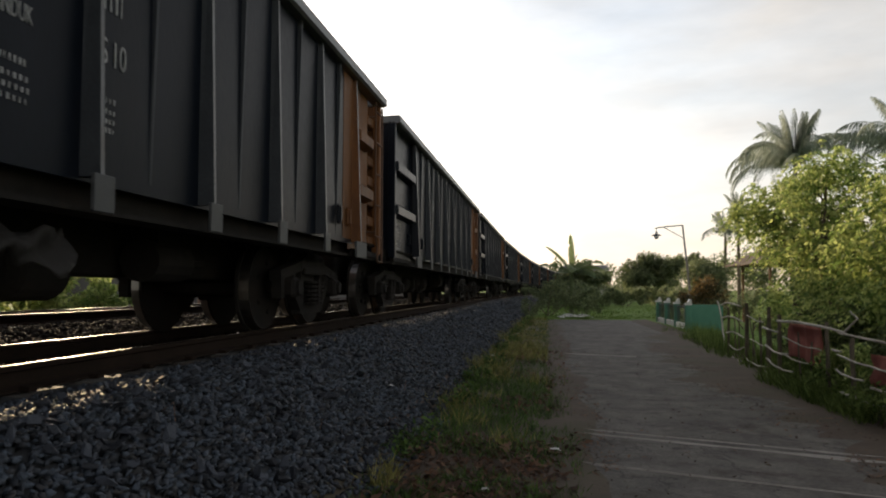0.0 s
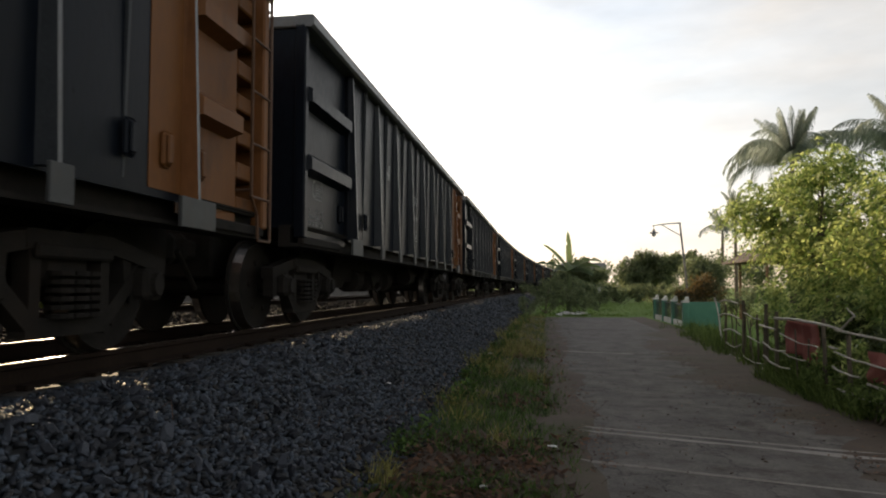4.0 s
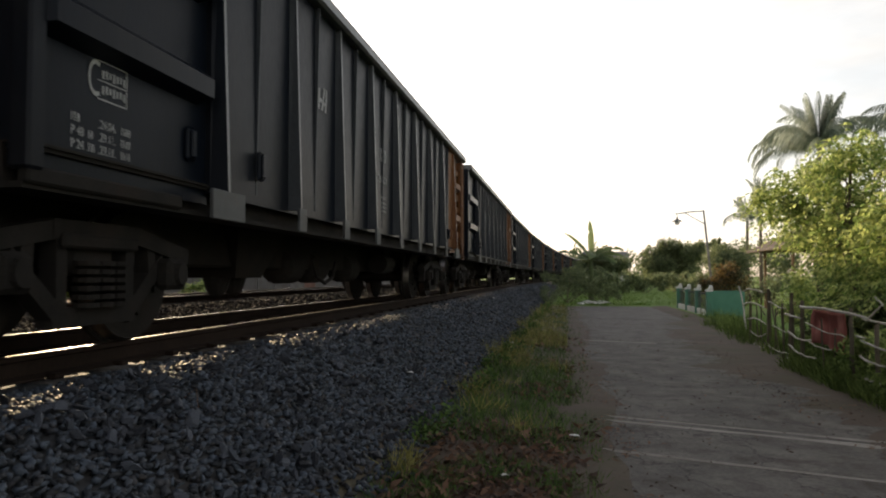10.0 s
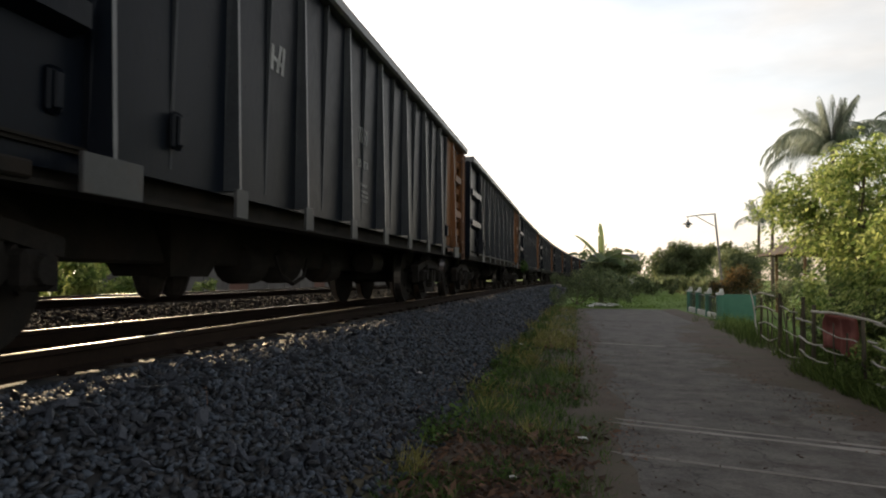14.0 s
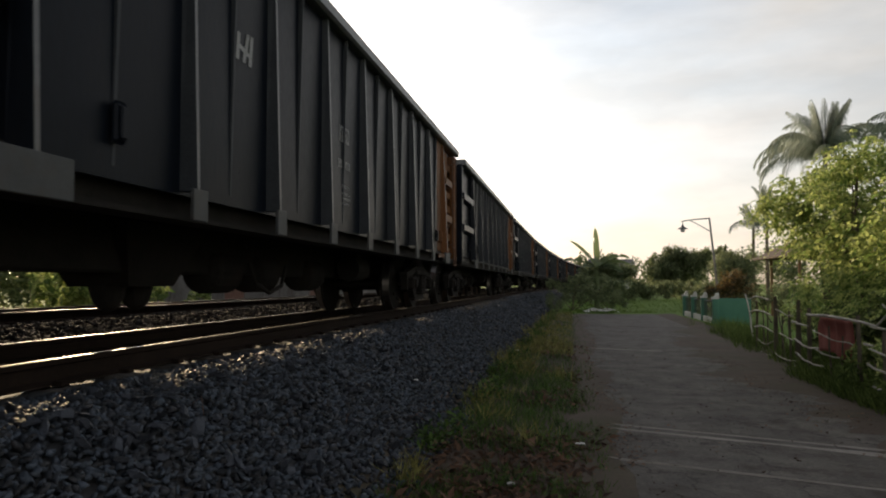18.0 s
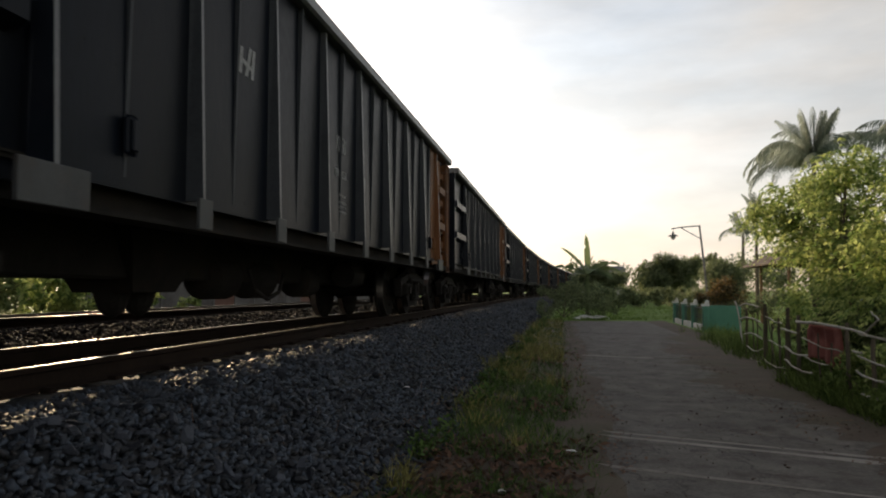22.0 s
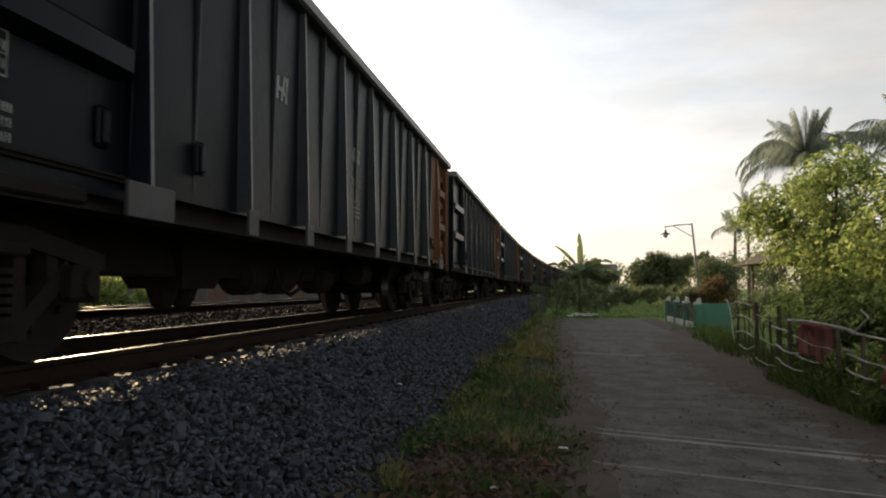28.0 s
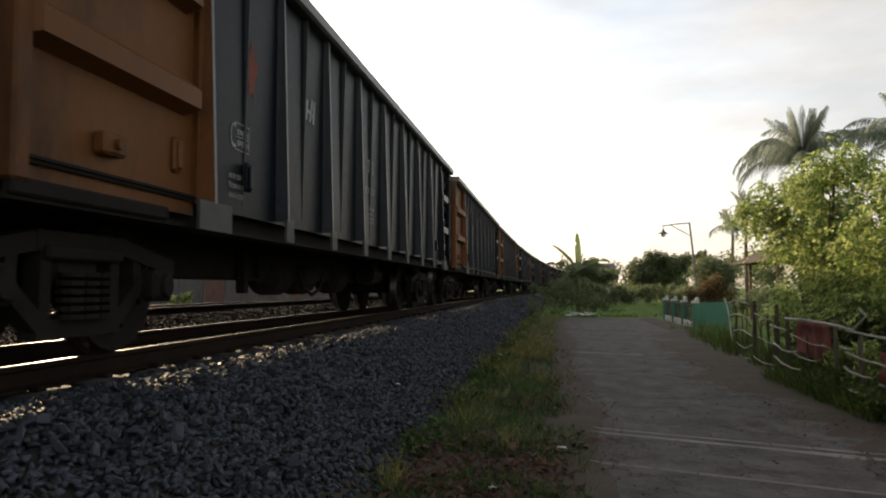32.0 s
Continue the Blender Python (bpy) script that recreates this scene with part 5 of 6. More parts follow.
for i, (x, y) in enumerate([(-0.95, 5.0), (-0.85, 7.1), (-0.9, 8.9), (-0.8, 10.6), (-0.85, 13.0), (-0.75, 15.5), (-0.8, 18.5), (-0.7, 22.0), (-0.75, 26.0)]):
    shrub("roadside_weed", "small leafy weed at the edge of the ballast", "weed", (x, y, 0.05), 2, [(0, 0, 0.1, 0.13), (0.1, 0.15, 0.12, 0.12), (-0.05, -0.18, 0.08, 0.12)], 330, 0.05, "grass", 120 + i, "weeds along the ballast", hollow=0.1, tuft=(0.4, 0.7))
shrub("low_shrub", "low sunlit shrub with yellowing leaves by the shelter", "shrub", (4.3, 14.2, 0.0), 4, [(0, 0.2, 1.0, 0.45), (0.5, -0.2, 1.15, 0.45), (-0.3, -0.2, 0.7, 0.4), (0.9, 0.3, 1.0, 0.5)], 2600, 0.1, "leaf_bright", 27, "low fence shrubs")
shrub("garden_shrub", "dense copper-tipped clipped shrub behind the green wall", "shrub", (4.85, 23.2, 0.0), 3, [(0, 0, 1.0, 0.55), (0.02, 0.0, 1.28, 0.46), (0.0, 0.1, 0.7, 0.55), (-0.6, 0.5, 0.8, 0.32)], 5400, 0.08, "leaf_red", 28, "garden shrubs", hollow=0.1, tuft=(0.4, 0.55))
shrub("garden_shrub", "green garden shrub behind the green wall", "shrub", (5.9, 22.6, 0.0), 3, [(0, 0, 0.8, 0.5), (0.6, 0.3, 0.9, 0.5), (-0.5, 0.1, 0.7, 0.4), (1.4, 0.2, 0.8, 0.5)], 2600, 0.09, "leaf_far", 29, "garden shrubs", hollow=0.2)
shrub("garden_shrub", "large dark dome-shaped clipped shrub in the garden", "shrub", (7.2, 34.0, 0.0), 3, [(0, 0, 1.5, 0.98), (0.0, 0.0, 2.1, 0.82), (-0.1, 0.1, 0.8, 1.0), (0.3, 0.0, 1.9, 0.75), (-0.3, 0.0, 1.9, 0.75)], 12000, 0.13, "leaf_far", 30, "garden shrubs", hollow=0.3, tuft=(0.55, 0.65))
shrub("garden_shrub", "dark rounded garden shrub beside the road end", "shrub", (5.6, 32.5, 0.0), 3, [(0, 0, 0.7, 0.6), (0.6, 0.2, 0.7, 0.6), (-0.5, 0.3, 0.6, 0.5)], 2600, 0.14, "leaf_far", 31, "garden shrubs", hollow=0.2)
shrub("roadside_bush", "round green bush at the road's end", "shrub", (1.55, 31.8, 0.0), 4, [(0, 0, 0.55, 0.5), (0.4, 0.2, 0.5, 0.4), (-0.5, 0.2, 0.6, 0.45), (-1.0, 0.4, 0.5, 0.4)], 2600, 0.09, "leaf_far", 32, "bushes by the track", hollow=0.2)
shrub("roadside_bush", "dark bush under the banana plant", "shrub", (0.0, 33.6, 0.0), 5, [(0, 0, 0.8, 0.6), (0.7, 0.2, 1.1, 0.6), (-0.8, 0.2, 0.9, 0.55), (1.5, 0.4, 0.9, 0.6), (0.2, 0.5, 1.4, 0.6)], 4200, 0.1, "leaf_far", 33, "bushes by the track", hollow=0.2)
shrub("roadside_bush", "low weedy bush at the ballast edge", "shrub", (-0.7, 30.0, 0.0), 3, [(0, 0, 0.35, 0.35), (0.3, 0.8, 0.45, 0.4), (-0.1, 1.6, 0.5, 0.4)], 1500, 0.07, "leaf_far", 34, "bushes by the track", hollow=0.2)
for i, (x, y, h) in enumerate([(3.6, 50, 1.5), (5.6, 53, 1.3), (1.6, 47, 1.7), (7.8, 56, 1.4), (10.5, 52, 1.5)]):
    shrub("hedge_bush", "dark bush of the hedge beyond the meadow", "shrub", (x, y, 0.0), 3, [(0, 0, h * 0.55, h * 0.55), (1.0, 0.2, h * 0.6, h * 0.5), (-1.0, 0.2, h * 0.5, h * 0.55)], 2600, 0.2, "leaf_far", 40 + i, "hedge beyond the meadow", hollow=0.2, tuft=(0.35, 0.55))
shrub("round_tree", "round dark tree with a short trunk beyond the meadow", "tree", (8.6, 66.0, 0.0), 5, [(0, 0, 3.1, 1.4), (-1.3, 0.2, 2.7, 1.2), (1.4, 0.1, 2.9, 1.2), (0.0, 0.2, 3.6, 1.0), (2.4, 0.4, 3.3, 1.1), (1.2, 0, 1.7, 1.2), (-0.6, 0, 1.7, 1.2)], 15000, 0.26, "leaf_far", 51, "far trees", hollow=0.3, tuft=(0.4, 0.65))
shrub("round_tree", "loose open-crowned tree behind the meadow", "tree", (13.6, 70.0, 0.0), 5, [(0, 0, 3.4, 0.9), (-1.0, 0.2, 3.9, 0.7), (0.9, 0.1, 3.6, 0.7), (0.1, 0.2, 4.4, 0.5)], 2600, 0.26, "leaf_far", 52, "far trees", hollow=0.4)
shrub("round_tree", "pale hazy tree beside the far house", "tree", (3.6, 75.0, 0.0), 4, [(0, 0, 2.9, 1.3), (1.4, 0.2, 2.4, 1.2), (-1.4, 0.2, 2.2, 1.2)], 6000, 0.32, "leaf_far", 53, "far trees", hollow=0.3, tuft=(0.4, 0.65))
for x, y, h, sd in ((3.75, 11.3, 1.0, 35), (3.9, 9.9, 1.1, 36), (3.8, 8.6, 1.0, 37), (3.75, 7.2, 1.0, 38), (5.2, 12.6, 1.3, 39)):
    shrub("low_shrub", "low dark green shrub behind the stick fence", "shrub", (x, y, 0.0), 3, [(0, 0, h * 0.45, h * 0.42), (0.3, 0.5, h * 0.6, h * 0.4), (0.1, -0.5, h * 0.55, h * 0.4)], 2000, 0.1, "leaf_dark", sd, "low fence shrubs", hollow=0.2, tuft=(0.35, 0.55))
for i, (x, y, h) in enumerate([(2.98, 8.35, 0.42), (2.95, 7.6, 0.36), (2.92, 6.8, 0.45), (3.05, 9.3, 0.3), (3.1, 10.4, 0.28), (2.9, 6.1, 0.4)]):
    shrub("fence_weed", "leafy green weed at the foot of the stick fence", "weed", (x, y, 0.0), 3, [(0, 0, h * 0.5, h * 0.5), (0.05, 0.3, h * 0.45, h * 0.42), (0.0, -0.28, h * 0.5, h * 0.45)], 750, 0.06, "tall_grass", 180 + i, "weeds along the fence", hollow=0.15, tuft=(0.4, 0.6))
# behind the second track
for i in range(9):
    shrub("trackside_bush", "dark leafy bush beyond the second track", "shrub", (-13.2, -5.0 + 2.5 * i, 0.1), 3, [(0, 0, 0.8, 0.9), (0.2, 1.1, 1.0, 0.9), (-0.2, -1.0, 1.3, 0.9), (0.0, 0.2, 1.8, 0.8)], 2200, 0.2, "leaf_dark", 160 + i, "bushes beyond the track", hollow=0.1, tuft=(0.4, 0.6))
shrub("trackside_bush", "sunlit bright green bush beyond the second track", "shrub", (-10.3, 14.2, 0.1), 5, [(0, 0, 0.7, 0.55), (0.4, -0.7, 0.9, 0.5), (-0.2, 0.7, 1.0, 0.6), (0.0, 0.0, 1.6, 0.6), (0.1, -1.4, 1.1, 0.6), (0.3, 1.5, 0.9, 0.55)], 3600, 0.17, "leaf_bright", 61, "bushes beyond the track")
shrub("trackside_bush", "dark leafy bush beyond the second track", "shrub", (-11.2, 10.0, 0.1), 5, [(0, 0, 0.9, 0.8), (0.4, -1.2, 1.2, 0.8), (-0.2, 1.2, 1.3, 0.9), (0.0, -2.6, 1.2, 0.9)], 3200, 0.15, "leaf_dark", 62, "bushes beyond the track")
shrub("trackside_bush", "small sunlit plant before the pale wall", "shrub", (-10.2, 18.4, 0.1), 3, [(0, 0, 0.6, 0.28), (0.1, 0.3, 0.85, 0.25)], 420, 0.13, "leaf_bright", 63, "bushes beyond the track")
shrub("round_tree", "tall tree behind the pale wall beyond the tracks", "tree", (-15.5, 12.0, 0.0), 5, [(0, 0, 3.4, 1.5), (-1.4, 0.2, 3.0, 1.3), (0.5, 2.0, 3.2, 1.4), (0.1, -1.8, 3.2, 1.4)], 4500, 0.2, "leaf_dark", 64, "far trees", hollow=0.3)


# ---- palms and the banana plant ----
def frond_mesh(rng, length, droop, rise):
    """A feather frond along +y that rises and bends down, with drooping leaflets."""
    steps = 26
    spine = []
    p, ang = Vector((0, 0, 0)), rise
    for i in range(steps + 1):
        spine.append(p.copy())
        p += Vector((0, math.cos(ang), math.sin(ang))) * length / steps
        ang -= droop / steps * (0.4 + 1.4 * i / steps)
    bm = bmesh.new()
    tube(bm, spine[::2], [0.035 * (1 - 0.9 * i / (steps / 2)) + 0.004 for i in range(len(spine[::2]))], 5)
    for i in range(3, steps + 1):
        u = i / steps
        ll = length * 0.19 * (math.sin(math.pi * min(1, 0.12 + 0.88 * u)) * 0.8 + 0.25)
        for side in (-1, 1):
            for half in (0, 0.5):
                a = spine[i].lerp(spine[min(steps, i + 1)], half)
                t = Vector((side * (0.55 + 0.2 * rng.random()), 0.5, -0.45 - 0.4 * rng.random())).normalized()
                w = Vector((0, 0.017 * length / 3, 0.009))
                mid = a + t * ll * 0.5
                tip = a + t * ll + Vector((0, 0, -0.3 * ll))
                v = [bm.verts.new(q) for q in (a - w * 0.5, a + w * 0.5, mid + w, tip, mid - w)]
                bm.faces.new(v)
    return bm


def palm(base, height, length, count, seed, lean=0.0, label="", first=0):
    rng = np.random.default_rng(seed)
    thing = tagged(new("coconut_palm"), label, "palm tree", "coconut palms")
    thing.matrix_basis = pose(*base)
    bm = bmesh.new()
    pts = [Vector((lean * (i / 9) ** 2, 0, height * i / 9)) for i in range(10)]
    tube(bm, pts, [(0.2 - 0.08 * i / 9 + (0.06 if i == 0 else 0)) * (1.0 if height > 8 else 0.6) for i in range(10)], 10)
    part("trunk", bm, M["bark"], thing)
    shapes = [once("frond", frond_mesh(rng, length * q, d, r), M["palm"]) for q, d, r in ((0.72, 0.35, 1.45), (0.8, 0.7, 1.3), (0.95, 1.7, 1.05), (1.1, 2.1, 0.75), (1.1, 1.8, 0.35), (0.9, 1.3, -0.1))]
    for i in range(count):
        heading = first + i * 360 * 0.382 + rng.uniform(-14, 14)
        kind = (0, 2, 3, 1, 4, 3, 0, 2, 1, 4, 3)[i % 11]
        if math.sin(math.radians(heading)) < -0.25:      # the lee side keeps its fronds up and short
            kind = (0, 1, 0, 2)[i % 4]
        part("frond", shapes[kind], None, thing, at=pose(lean, 0, height - 0.05, rng.uniform(-7, 7), rng.uniform(-7, 7), heading))
    return thing


palm((14.4, 45.0, 0), 8.7, 4.3, 40, 71, 0.2, "coconut palm with a dense grey-green crown over the shrubs")
palm((19.2, 41.0, 0), 8.8, 4.2, 34, 72, -0.3, "coconut palm with wide drooping fronds over the shrubs", 40)
palm((10.5, 45.0, 0), 4.6, 2.0, 17, 73, 0.05, "small young coconut palm with a bare thin trunk")
palm((11.4, 45.5, 0), 5.9, 1.8, 15, 74, 0.0, "slim straight palm half hidden by the shrubs", 25)


def banana_leaf(rng, length, width, rise, droop):
    steps = 14
    bm = bmesh.new()
    p, ang, prev = Vector((0, 0, 0)), rise, None
    for i in range(steps + 1):
        u = i / steps
        w = width * (0.12 if u < 0.12 else math.sin(math.pi * min(1.0, 0.1 + 0.9 * u)) ** 0.6 + 0.02)
        up = Vector((0, -math.sin(ang), math.cos(ang)))
        row = [bm.verts.new(p + Vector((s * w, 0, 0)) + up * (abs(s) * w * 0.35)) for s in (-1, -0.5, 0, 0.5, 1)]
        if prev:
            for k in range(4):
                if not (i % 4 == 2 and k in (0, 3) and rng.random() < 0.5):
                    bm.faces.new((prev[k], prev[k + 1], row[k + 1], row[k]))
        prev = row
        p = p + Vector((0, math.cos(ang), math.sin(ang))) * length / steps
        ang -= droop / steps * (0.3 + 1.4 * u)
    return bm


def build_banana():
    rng = np.random.default_rng(81)
    thing = tagged(new("banana_plant"), "banana plant with long arching leaves beside the track", "banana plant")
    thing.matrix_basis = pose(1.14, 34.6, 0)
    bm = bmesh.new()
    tube(bm, [(0, 0, 0), (0.03, 0, 0.9), (0.0, 0, 1.7), (0, 0, 2.2)], [0.15, 0.12, 0.09, 0.05], 10)
    part("stem", bm, M["banana"], thing)
    for length, width, rise, droop, turn in ((1.95, 0.15, 1.53, 0.1, 20), (1.9, 0.24, 0.95, 0.35, 92), (1.75, 0.22, 0.75, 1.5, -92), (1.6, 0.2, 0.4, 1.0, -100), (1.7, 0.22, 0.45, 0.7, 100), (1.4, 0.2, 0.2, 1.2, -80), (1.5, 0.28, 0.6, 1.9, 175),
                                               (1.2, 0.2, 0.1, 1.1, -100), (1.2, 0.2, 0.3, 1.5, 55), (1.0, 0.12, 1.3, 0.2, -70)):
        part("leaf", banana_leaf(rng, length, width, rise, droop), M["banana"], thing, at=pose(0, 0, 1.95, 0, -28 if turn > 0 else 28, turn) if rise < 1.2 else pose(0, 0, 1.95, 0, 0, turn))
    return thing


build_banana()


# ---- stick fence ----
def build_fence():
    rng = random.Random(4)
    fence = tagged(new("stick_fence"), "rough fence of dark stakes and bleached bamboo rails", "fence")
    line = [(5.0, 2.92), (6.2, 2.9), (7.6, 2.9), (8.9, 2.92), (10.0, 2.96), (11.0, 3.06), (12.35, 3.2), (14.1, 3.34), (15.8, 3.58)]

    def fx(y):
        return float(np.interp(y, [a for a, _ in line], [b for _, b in line]))

    def stick(name, y0, z0, y1, z1, r, material, off=0.0, sag=0.0, label=""):
        bm = bmesh.new()
        n = 7
        pts = []
        for i in range(n + 1):
            u = i / n
            y = y0 + (y1 - y0) * u
            pts.append((fx(y) + off + rng.uniform(-0.006, 0.006), y, z0 + (z1 - z0) * u - sag * math.sin(math.pi * u) + rng.uniform(-0.007, 0.007)))
        tube(bm, pts, [r * (1.08 - 0.22 * i / n) for i in range(n + 1)], 7)
        part(name, bm, M[material], fence, label)

    def rails(rows):
        for y0, z0, y1, z1, sag, r in rows:
            stick("rail", y0, z0, y1, z1, r, "stick", -0.04, sag, "bleached bamboo rail")

    # a gate-like panel of short bowed rungs
    rails([(15.1, 0.9, 12.55, 0.93, -0.05, 0.014), (15.0, 0.65, 12.5, 0.69, -0.05, 0.014), (14.3, 0.39, 12.45, 0.43, -0.05, 0.014), (13.85, 0.2, 12.4, 0.27, 0.06, 0.013), (13.7, 0.02, 12.55, 0.03, 0.03, 0.013)])
    rails([(12.05, 0.8, 10.65, 0.75, 0.02, 0.009), (11.75, 0.45, 10.7, 0.42, 0.0, 0.008), (12.2, 0.1, 10.6, 0.14, 0.03, 0.01)])
    rails([(10.7, 0.68, 9.8, 0.66, 0.0, 0.015), (10.55, 0.45, 9.35, 0.42, 0.04, 0.013), (10.55, 0.27, 9.2, 0.22, 0.03, 0.012), (10.58, 0.09, 9.9, 0.03, 0.02, 0.012)])
    rails([(9.8, 0.81, 7.55, 0.79, -0.025, 0.017), (7.7, 0.78, 5.0, 0.76, 0.02, 0.012), (9.6, 0.63, 8.2, 0.57, 0.03, 0.007), (9.45, 0.4, 8.6, 0.38, 0.02, 0.008)])
    rails([(7.88, 0.59, 7.66, 0.6, 0.0, 0.012), (7.76, 0.56, 6.1, 0.52, 0.03, 0.01), (7.8, 0.4, 7.15, 0.37, 0.02, 0.011), (7.77, 0.2, 6.3, 0.22, 0.02, 0.011), (7.0, 0.34, 5.0, 0.3, 0.02, 0.011)])
    # stakes
    for y, h, r in ((14.2, 0.88, 0.025), (12.34, 0.99, 0.034), (11.1, 0.8, 0.018), (10.5, 0.97, 0.03), (9.94, 0.88, 0.028), (8.15, 0.86, 0.024), (7.45, 0.74, 0.024), (6.2, 0.85, 0.028), (5.1, 0.8, 0.028)):
        stick("post", y, -0.15, y + rng.uniform(-0.05, 0.05), h, r, "dark_stick", rng.uniform(-0.01, 0.02), label="dark weathered stake")
    for y0, y1, h in ((12.3, 11.6, 0.84), (11.9, 12.0, 0.7), (11.4, 11.3, 0.66), (10.8, 10.9, 0.72), (13.2, 13.3, 0.85), (9.2, 9.1, 0.7), (8.7, 8.75, 0.62), (13.7, 13.6, 0.8)):
        stick("stake", y1, -0.1, y0, h, 0.011, "dark_stick", 0.03)
    stick("leaning_stake", 14.75, 0.12, 16.0, 0.97, 0.017, "stick", -0.02, label="bleached leaning stake")
    stick("branch", 7.6, 0.78, 7.27, 0.93, 0.011, "stick", -0.03)
    stick("branch", 7.27, 0.93, 7.42, 1.0, 0.008, "stick", -0.03)
    return fence


build_fence()


def cloth(name, label, y0, y1, x, z0, z1, seed):
    """A hanging, rippled cloth."""
    bm = bmesh.new()
    cols, rows = 14, 10
    grid = [[bm.verts.new((x + 0.05 * noise.noise(Vector((i * 0.5, j * 0.25, seed))) + 0.02 * math.sin(i * 1.3), y0 + (y1 - y0) * i / cols, z0 + (z1 - z0) * j / rows + 0.03 * math.sin(i * 0.4) * (1 - j / rows)))
             for i in range(cols + 1)] for j in range(rows + 1)]
    for j in range(rows):
        for i in range(cols):
            bm.faces.new((grid[j][i], grid[j][i + 1], grid[j + 1][i + 1], grid[j + 1][i]))
    ob = part(name, bm, M["red_cloth"], smooth=True)
    m = ob.modifiers.new("thickness", "SOLIDIFY")
    m.thickness = 0.006
    return tagged(ob, label, "cloth", "red cloths")


cloth("hanging_cloth", "faded red cloth hung behind the stick fence", 9.72, 8.55, 3.02, 0.36, 0.79, 1)
cloth("hanging_cloth", "faded red cloth hung inside the fence by the grass", 7.35, 5.6, 3.02, 0.3, 0.6, 2)


# ---- green garden wall with white-capped posts ----
def build_garden_wall():
    wall = tagged(new("garden_wall"), "low mint-green plastered wall with white-capped posts", "wall")
    part("panel", boxed(4.06, 4.95, 21.55, 21.7, -0.1, 0.78, 0.01), M["green_paint"], wall)
    for y in (21.62, 23.46, 25.3, 27.2):
        post = part("post", boxed(3.92, 4.08, y - 0.08, y + 0.08, -0.1, 0.76, 0.012), M["green_paint"], wall)
        bm = bmesh.new()
        profile(bm, [(3.9, 0.76), (4.1, 0.76), (4.1, 0.8), (4.08, 0.93), (4.03, 0.93), (3.98, 0.82), (3.9, 0.81)], (y - 0.09, y + 0.09), "y")
        part("cap", bm, M["white"], post, "white shoe-shaped cap")
    for a, b in ((21.72, 23.36), (23.56, 25.2), (25.4, 27.1)):
        part("low_wall", boxed(3.95, 4.05, a, b, -0.1, 0.22, 0.01), M["white"], wall, "pale low wall between posts")
        for k in range(9):
            y = a + 0.1 + (b - a - 0.2) * k / 8
            bm = bmesh.new()
            rod(bm, (4.0, y, 0.2), (4.0, y, 0.7), 0.01, sides=6)
            part("bar", bm, M["lamp_iron"], wall)
        bm = bmesh.new()
        rod(bm, (4.0, a, 0.7), (4.0, b, 0.7), 0.014, sides=6)
        part("top_bar", bm, M["lamp_iron"], wall)
    return wall


build_garden_wall()


# ---- street lamp ----
def build_lamp():
    lamp = tagged(new("street_lamp"), "thin iron street lamp with a hanging hooded light", "street lamp")
    y = 26.0
    bm = bmesh.new()
    tube(bm, [(4.98, y, 0.0), (4.86, y, 1.4), (4.67, y, 3.46)], [0.045, 0.04, 0.03], 8)
    part("pole", bm, M["lamp_grey"], lamp)
    bm = bmesh.new()
    tube(bm, [(4.69, y, 3.44), (4.2, y, 3.41), (3.74, y, 3.35)], [0.022, 0.02, 0.018], 7)
    part("arm", bm, M["lamp_grey"], lamp)
    bm = bmesh.new()
    rod(bm, (4.72, y, 2.98), (4.05, y, 3.38), 0.014, sides=6)
    part("brace", bm, M["lamp_grey"], lamp)
    bm = bmesh.new()
    rod(bm, (3.79, y, 3.36), (3.79, y, 3.22), 0.012, sides=6)
    rod(bm, (3.79, y, 3.24), (3.79, y, 3.16), 0.03, 0.05, 10)
    rod(bm, (3.79, y, 3.09), (3.79, y, 3.16), 0.19, 0.05, 16)
    part("hood", bm, M["lamp_grey"], lamp)
    bm = bmesh.new()
    bmesh.ops.create_uvsphere(bm, u_segments=14, v_segments=8, radius=0.085, matrix=Matrix.Translation((3.79, y, 3.05)))
    part("globe", bm, M["milk_glass"], lamp, "white glass globe", smooth=True)
    return lamp


build_lamp()


# ---- open shelter, far house, pale wall beyond the tracks ----
def build_shelter():
    sh = tagged(new("shelter"), "open shelter with a dark rusty hipped roof on thin posts", "shelter")
    bm = bmesh.new()
    low = [bm.verts.new(p) for p in ((6.6, 23.4, 2.05), (12.0, 23.4, 2.05), (12.0, 28.4, 2.05), (6.6, 28.4, 2.05))]
    top = [bm.verts.new(p) for p in ((9.25, 25.8, 3.5), (9.35, 25.8, 3.5), (9.35, 26.0, 3.5), (9.25, 26.0, 3.5))]
    for k in range(4):
        bm.faces.new((low[k], low[(k + 1) % 4], top[(k + 1) % 4], top[k]))
    bm.faces.new(top)
    ridges = bmesh.ops.extrude_face_region(bm, geom=bm.faces[:])
    for v in ridges["geom"]:
        if isinstance(v, bmesh.types.BMVert):
            v.co.z += 0.05
    part("roof", bm, M["thatch"], sh)
    for x, y in ((6.95, 24.0), (7.1, 27.8), (11.4, 24.0), (11.4, 27.8)):
        bm = bmesh.new()
        rod(bm, (x, y, 0), (x, y, 2.2), 0.05, sides=8)
        part("post", bm, M["wood"], sh)
    return sh


build_shelter()


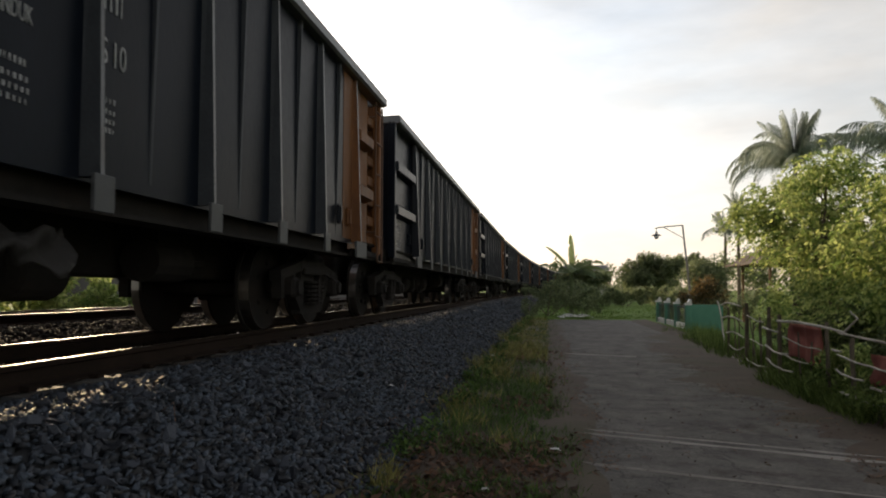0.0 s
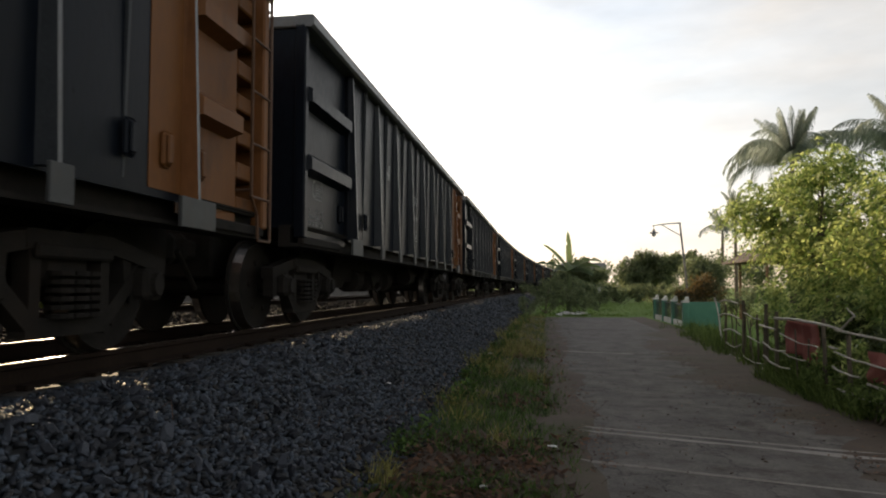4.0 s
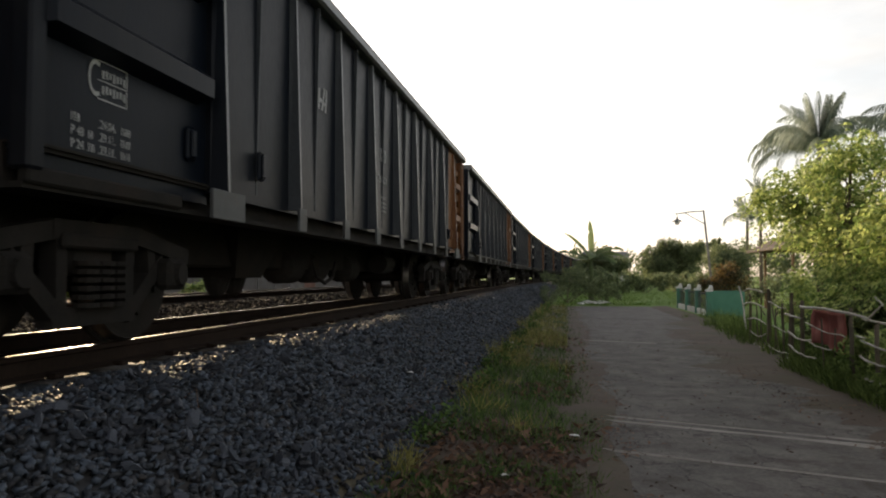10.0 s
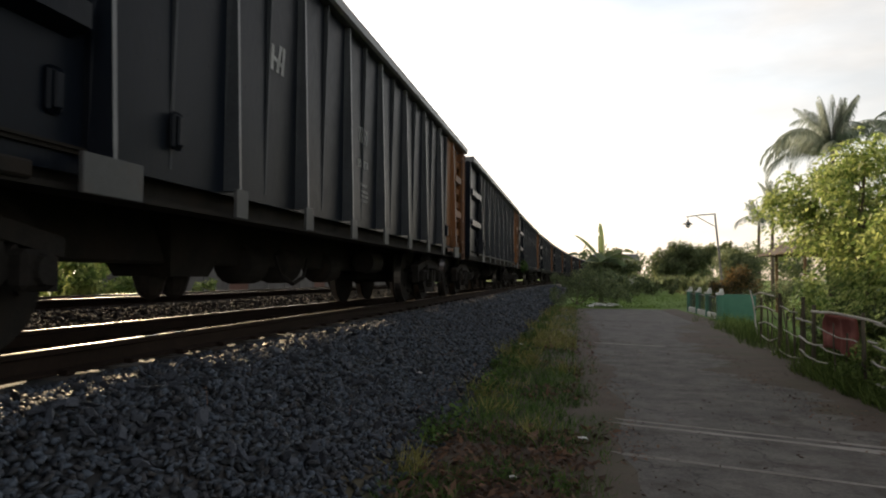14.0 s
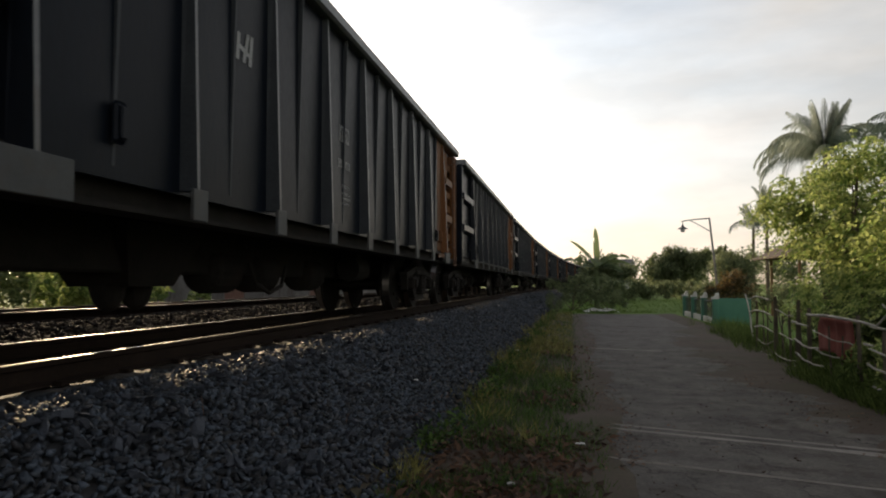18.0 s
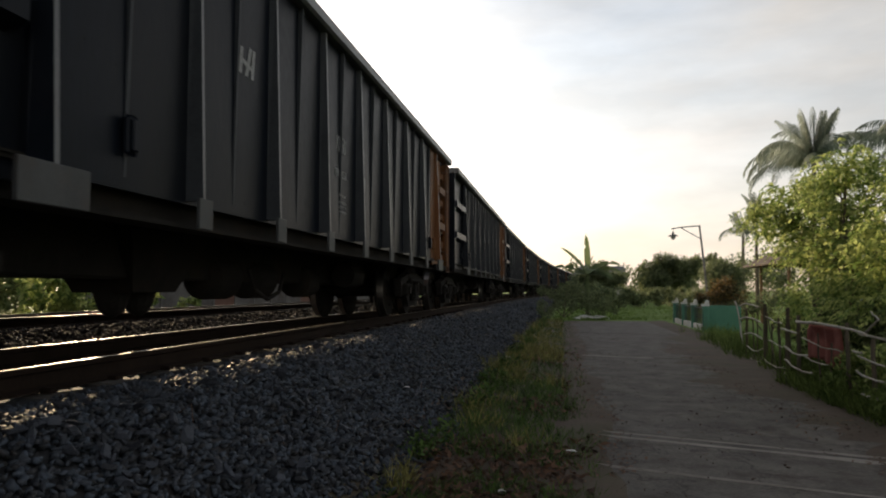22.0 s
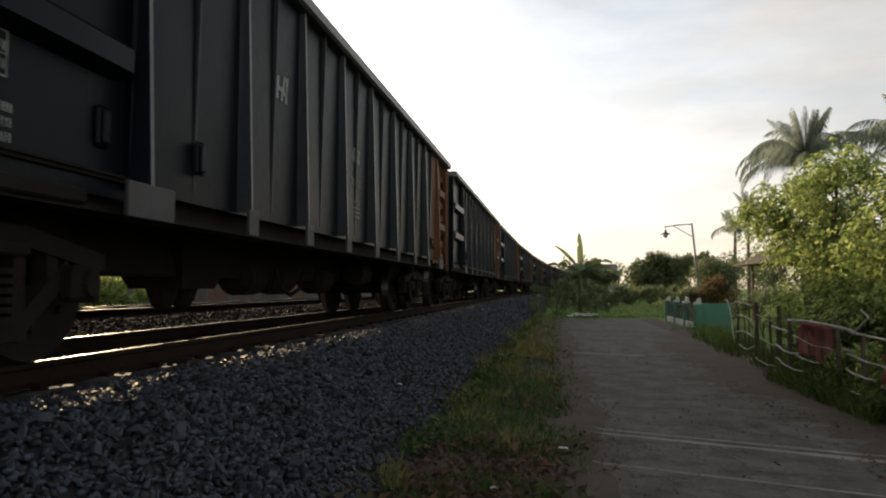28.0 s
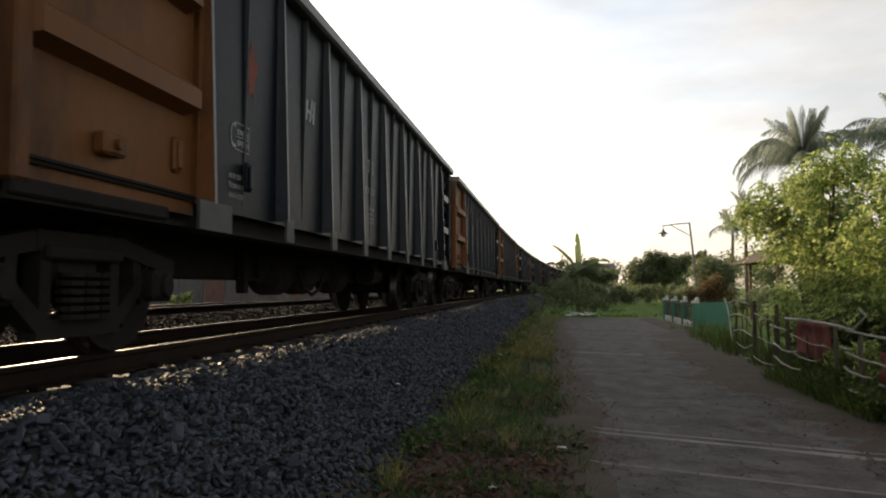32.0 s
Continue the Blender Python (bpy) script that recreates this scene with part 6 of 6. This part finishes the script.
def build_house(x0, x1, y0, y1, eave, ridge, label):
    house = tagged(new("house"), label, "house", "houses")
    part("front_wall", boxed(x0, x1, y0, y0 + 0.15, 0, eave), M["plaster"], house)
    part("back_wall", boxed(x0, x1, y1 - 0.15, y1, 0, eave), M["plaster"], house)
    part("side_wall", boxed(x0, x0 + 0.15, y0 + 0.15, y1 - 0.15, 0, eave), M["plaster"], house)
    part("side_wall", boxed(x1 - 0.15, x1, y0 + 0.15, y1 - 0.15, 0, eave), M["plaster"], house)
    bm = bmesh.new()
    my = (y0 + y1) / 2
    profile(bm, [(y0 - 0.5, eave - 0.1), (my, ridge), (y1 + 0.5, eave - 0.1), (my, ridge - 0.12)], (x0 - 0.4, x1 + 0.4), "x")
    part("roof", bm, M["roof"], house)
    for u in (0.25, 0.7):
        x = x0 + (x1 - x0) * u
        win = part("window", boxed(x - 0.5, x + 0.5, y0 - 0.03, y0 + 0.02, 0.9, 1.9, 0.01), M["wood"], house)
        part("pane", boxed(x - 0.42, x + 0.42, y0 - 0.045, y0 - 0.025, 0.98, 1.82), M["lamp_iron"], win)
    return house


build_house(2.4, 7.0, 88, 94, 2.6, 4.2, "small pale house among the trees beyond the meadow")


def build_boundary():
    wall = tagged(new("boundary_wall"), "long pale grey panel wall beyond the second track", "wall")
    for i in range(26):
        y = 16.2 + i * 1.6
        part("panel", boxed(-11.6, -11.5, y + 0.06, y + 1.54, 0.05, 1.95, 0.01), M["brick"] if i in (4, 9) else M["grey_panel"], wall, "rust-brown panel" if i in (4, 9) else "")
        part("post", boxed(-11.61, -11.48, y - 0.058, y + 0.058, 0.0, 1.97, 0.008), M["grey_panel"], wall)
    bm = bmesh.new()
    rod(bm, (-11.5, 16.2, 1.6), (-11.5, 57.7, 1.6), 0.03, sides=6)
    part("top_rail", bm, M["rail_side"], wall)
    return wall


build_boundary()


# ---- distant woods ----
def build_woods():
    rng = np.random.default_rng(91)
    pts = []
    for i in range(90):
        x = -150 + 300 * i / 89 + rng.uniform(-2, 2)
        y = rng.uniform(150, 190) + 0.0008 * x * x
        h = rng.uniform(5.0, 8.0) * (1.0 if -20 < x < 40 else 1.3)
        c = [(x + rng.normal() * 1.8, y + rng.normal() * 1.5, h * rng.uniform(0.25, 0.85)) for _ in range(7)]
        pts.append(clump_points(rng, c, [h * rng.uniform(0.16, 0.3) for _ in c], 820, 0.3))
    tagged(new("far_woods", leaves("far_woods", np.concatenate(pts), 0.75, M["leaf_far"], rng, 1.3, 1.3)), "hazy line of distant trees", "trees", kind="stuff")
    # Belt added to shade the tracks; its low stretch lets sun onto the rails.
    pts = []
    for i in range(26):
        y = -20 + i * 4.0 + rng.uniform(-1, 1)
        h = rng.uniform(4.0, 5.0) if 26 < y < 33 else rng.uniform(5.8, 7.6)
        c = [(rng.uniform(-23, -19), y + rng.normal() * 1.2, h * rng.uniform(0.15, 0.88)) for _ in range(11)]
        pts.append(clump_points(rng, c, [h * rng.uniform(0.15, 0.28) for _ in c], 620, 0.3))
    tagged(new("far_woods", leaves("far_woods", np.concatenate(pts), 0.34, M["leaf_dark"], rng, 1.3, 1.3)), "dark belt of trees added beyond the second track for shade", "trees", kind="stuff")


build_woods()


# ---- litter ----
def build_litter():
    rng = np.random.default_rng(95)
    spots = [(x, y, 0.02) for x, y in zip(rng.uniform(0.2, 2.0, 20), rng.uniform(30.4, 33.0, 20))] + [(-1.02, 16.4, 0.1), (-1.0, 16.6, 0.08), (-1.35, 6.2, 0.36), (-0.9, 12.0, 0.1), (-0.75, 18.5, 0.08), (0.05, 5.3, 0.05), (-0.35, 4.1, 0.08), (-2.0, 20.0, 0.6)]
    for i, (x, y, z) in enumerate(spots):
        bm = bmesh.new()
        s = rng.uniform(0.09, 0.2) if y > 25 else rng.uniform(0.025, 0.045)
        vs = [bm.verts.new((rng.uniform(-0.15, 0.15) * s + s * math.cos(a), s * 0.7 * math.sin(a), s * rng.uniform(0, 0.5))) for a in np.linspace(0, 5.4, 7)]
        c = bm.verts.new((0, 0, s * 0.6))
        for a, b in zip(vs, vs[1:] + vs[:1]):
            bm.faces.new((a, b, c))
        tagged(part("litter_scrap", bm, M["white"], at=pose(x, y, z)), "crumpled white scrap of litter on the ground", "litter", "litter scraps")


build_litter()


# ---- dry straw caught among the stones ----
def build_straw():
    rng = np.random.default_rng(97)
    bm = bmesh.new()
    for _ in range(28):
        lat, y = rng.uniform(1.5, 2.6), rng.uniform(3.2, 9.0)
        x, z = lat + CENTRE, ground_level(lat) + 0.05
        a = rng.uniform(0, 2 * math.pi)
        ll = rng.uniform(0.06, 0.2)
        mid = (x + math.cos(a) * ll * 0.5, y + math.sin(a) * ll * 0.5, z + rng.uniform(0.02, 0.07))
        end = (x + math.cos(a + 0.5) * ll, y + math.sin(a + 0.5) * ll, z + rng.uniform(-0.01, 0.03))
        tube(bm, [(x, y, z - 0.02), mid, end], [0.0018, 0.0015, 0.001], 4)
    tagged(part("dry_straw", bm, M["dry"]), "pale dry straw lying among the ballast stones", "straw", kind="stuff")


build_straw()


# ---- what single wagons carry ----
def wagon_extras():
    rng = np.random.default_rng(101)
    # a leafy branch caught on the end bay of one wagon
    w = WAGONS[11]
    c = [(0.0, 0.66, 0.92), (0.05, 0.88, 0.98), (0.03, 1.15, 0.98), (0.02, 0.88, 0.8), (0.05, 1.2, 0.82)]
    pts = clump_points(rng, [(SKIN + 0.12 + a, REAR + b, z) for a, b, z in c], [0.14, 0.17, 0.16, 0.16, 0.14], 700, 0.3)
    pts[:, 0] = np.maximum(pts[:, 0], SKIN + 0.02)
    branch = part("leafy_branch", leaves("leafy_branch", pts, 0.07, M["grass"], rng), None, w, "leafy green branch caught on the wagon")
    branch["kind"] = "stuff"
    bm = bmesh.new()
    tube(bm, [(SKIN - 0.02, REAR + 0.5, 0.85), (SKIN + 0.1, REAR + 0.8, 1.0), (SKIN + 0.16, REAR + 1.3, 1.05)], [0.015, 0.012, 0.005], 6)
    part("twig", bm, M["bark"], branch)
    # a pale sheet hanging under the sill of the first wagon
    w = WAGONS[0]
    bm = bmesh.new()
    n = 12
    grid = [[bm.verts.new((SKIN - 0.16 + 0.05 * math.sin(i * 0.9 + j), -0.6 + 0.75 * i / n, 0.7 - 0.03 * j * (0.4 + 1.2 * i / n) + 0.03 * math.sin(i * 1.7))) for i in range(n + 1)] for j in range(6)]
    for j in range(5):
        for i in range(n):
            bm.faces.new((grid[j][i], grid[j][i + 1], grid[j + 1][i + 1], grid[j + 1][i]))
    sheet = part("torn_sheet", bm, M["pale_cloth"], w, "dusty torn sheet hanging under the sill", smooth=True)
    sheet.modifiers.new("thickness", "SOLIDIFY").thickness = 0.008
    # faded red paint patches
    for k in (12, 31):
        w = WAGONS[k]
        bm = bmesh.new()
        ring = [bm.verts.new((SKIN + 0.009, RIBS[0] + 0.79 + (0.09 + 0.03 * math.sin(a * 3)) * math.cos(a), 2.08 + (0.2 + 0.05 * math.sin(a * 5)) * math.sin(a))) for a in np.linspace(0, 2 * math.pi, 22, endpoint=False)]
        bm.faces.new(ring)
        part("paint_patch", bm, M["red_cloth"], w, "faded red paint patch")


wagon_extras()


motions()
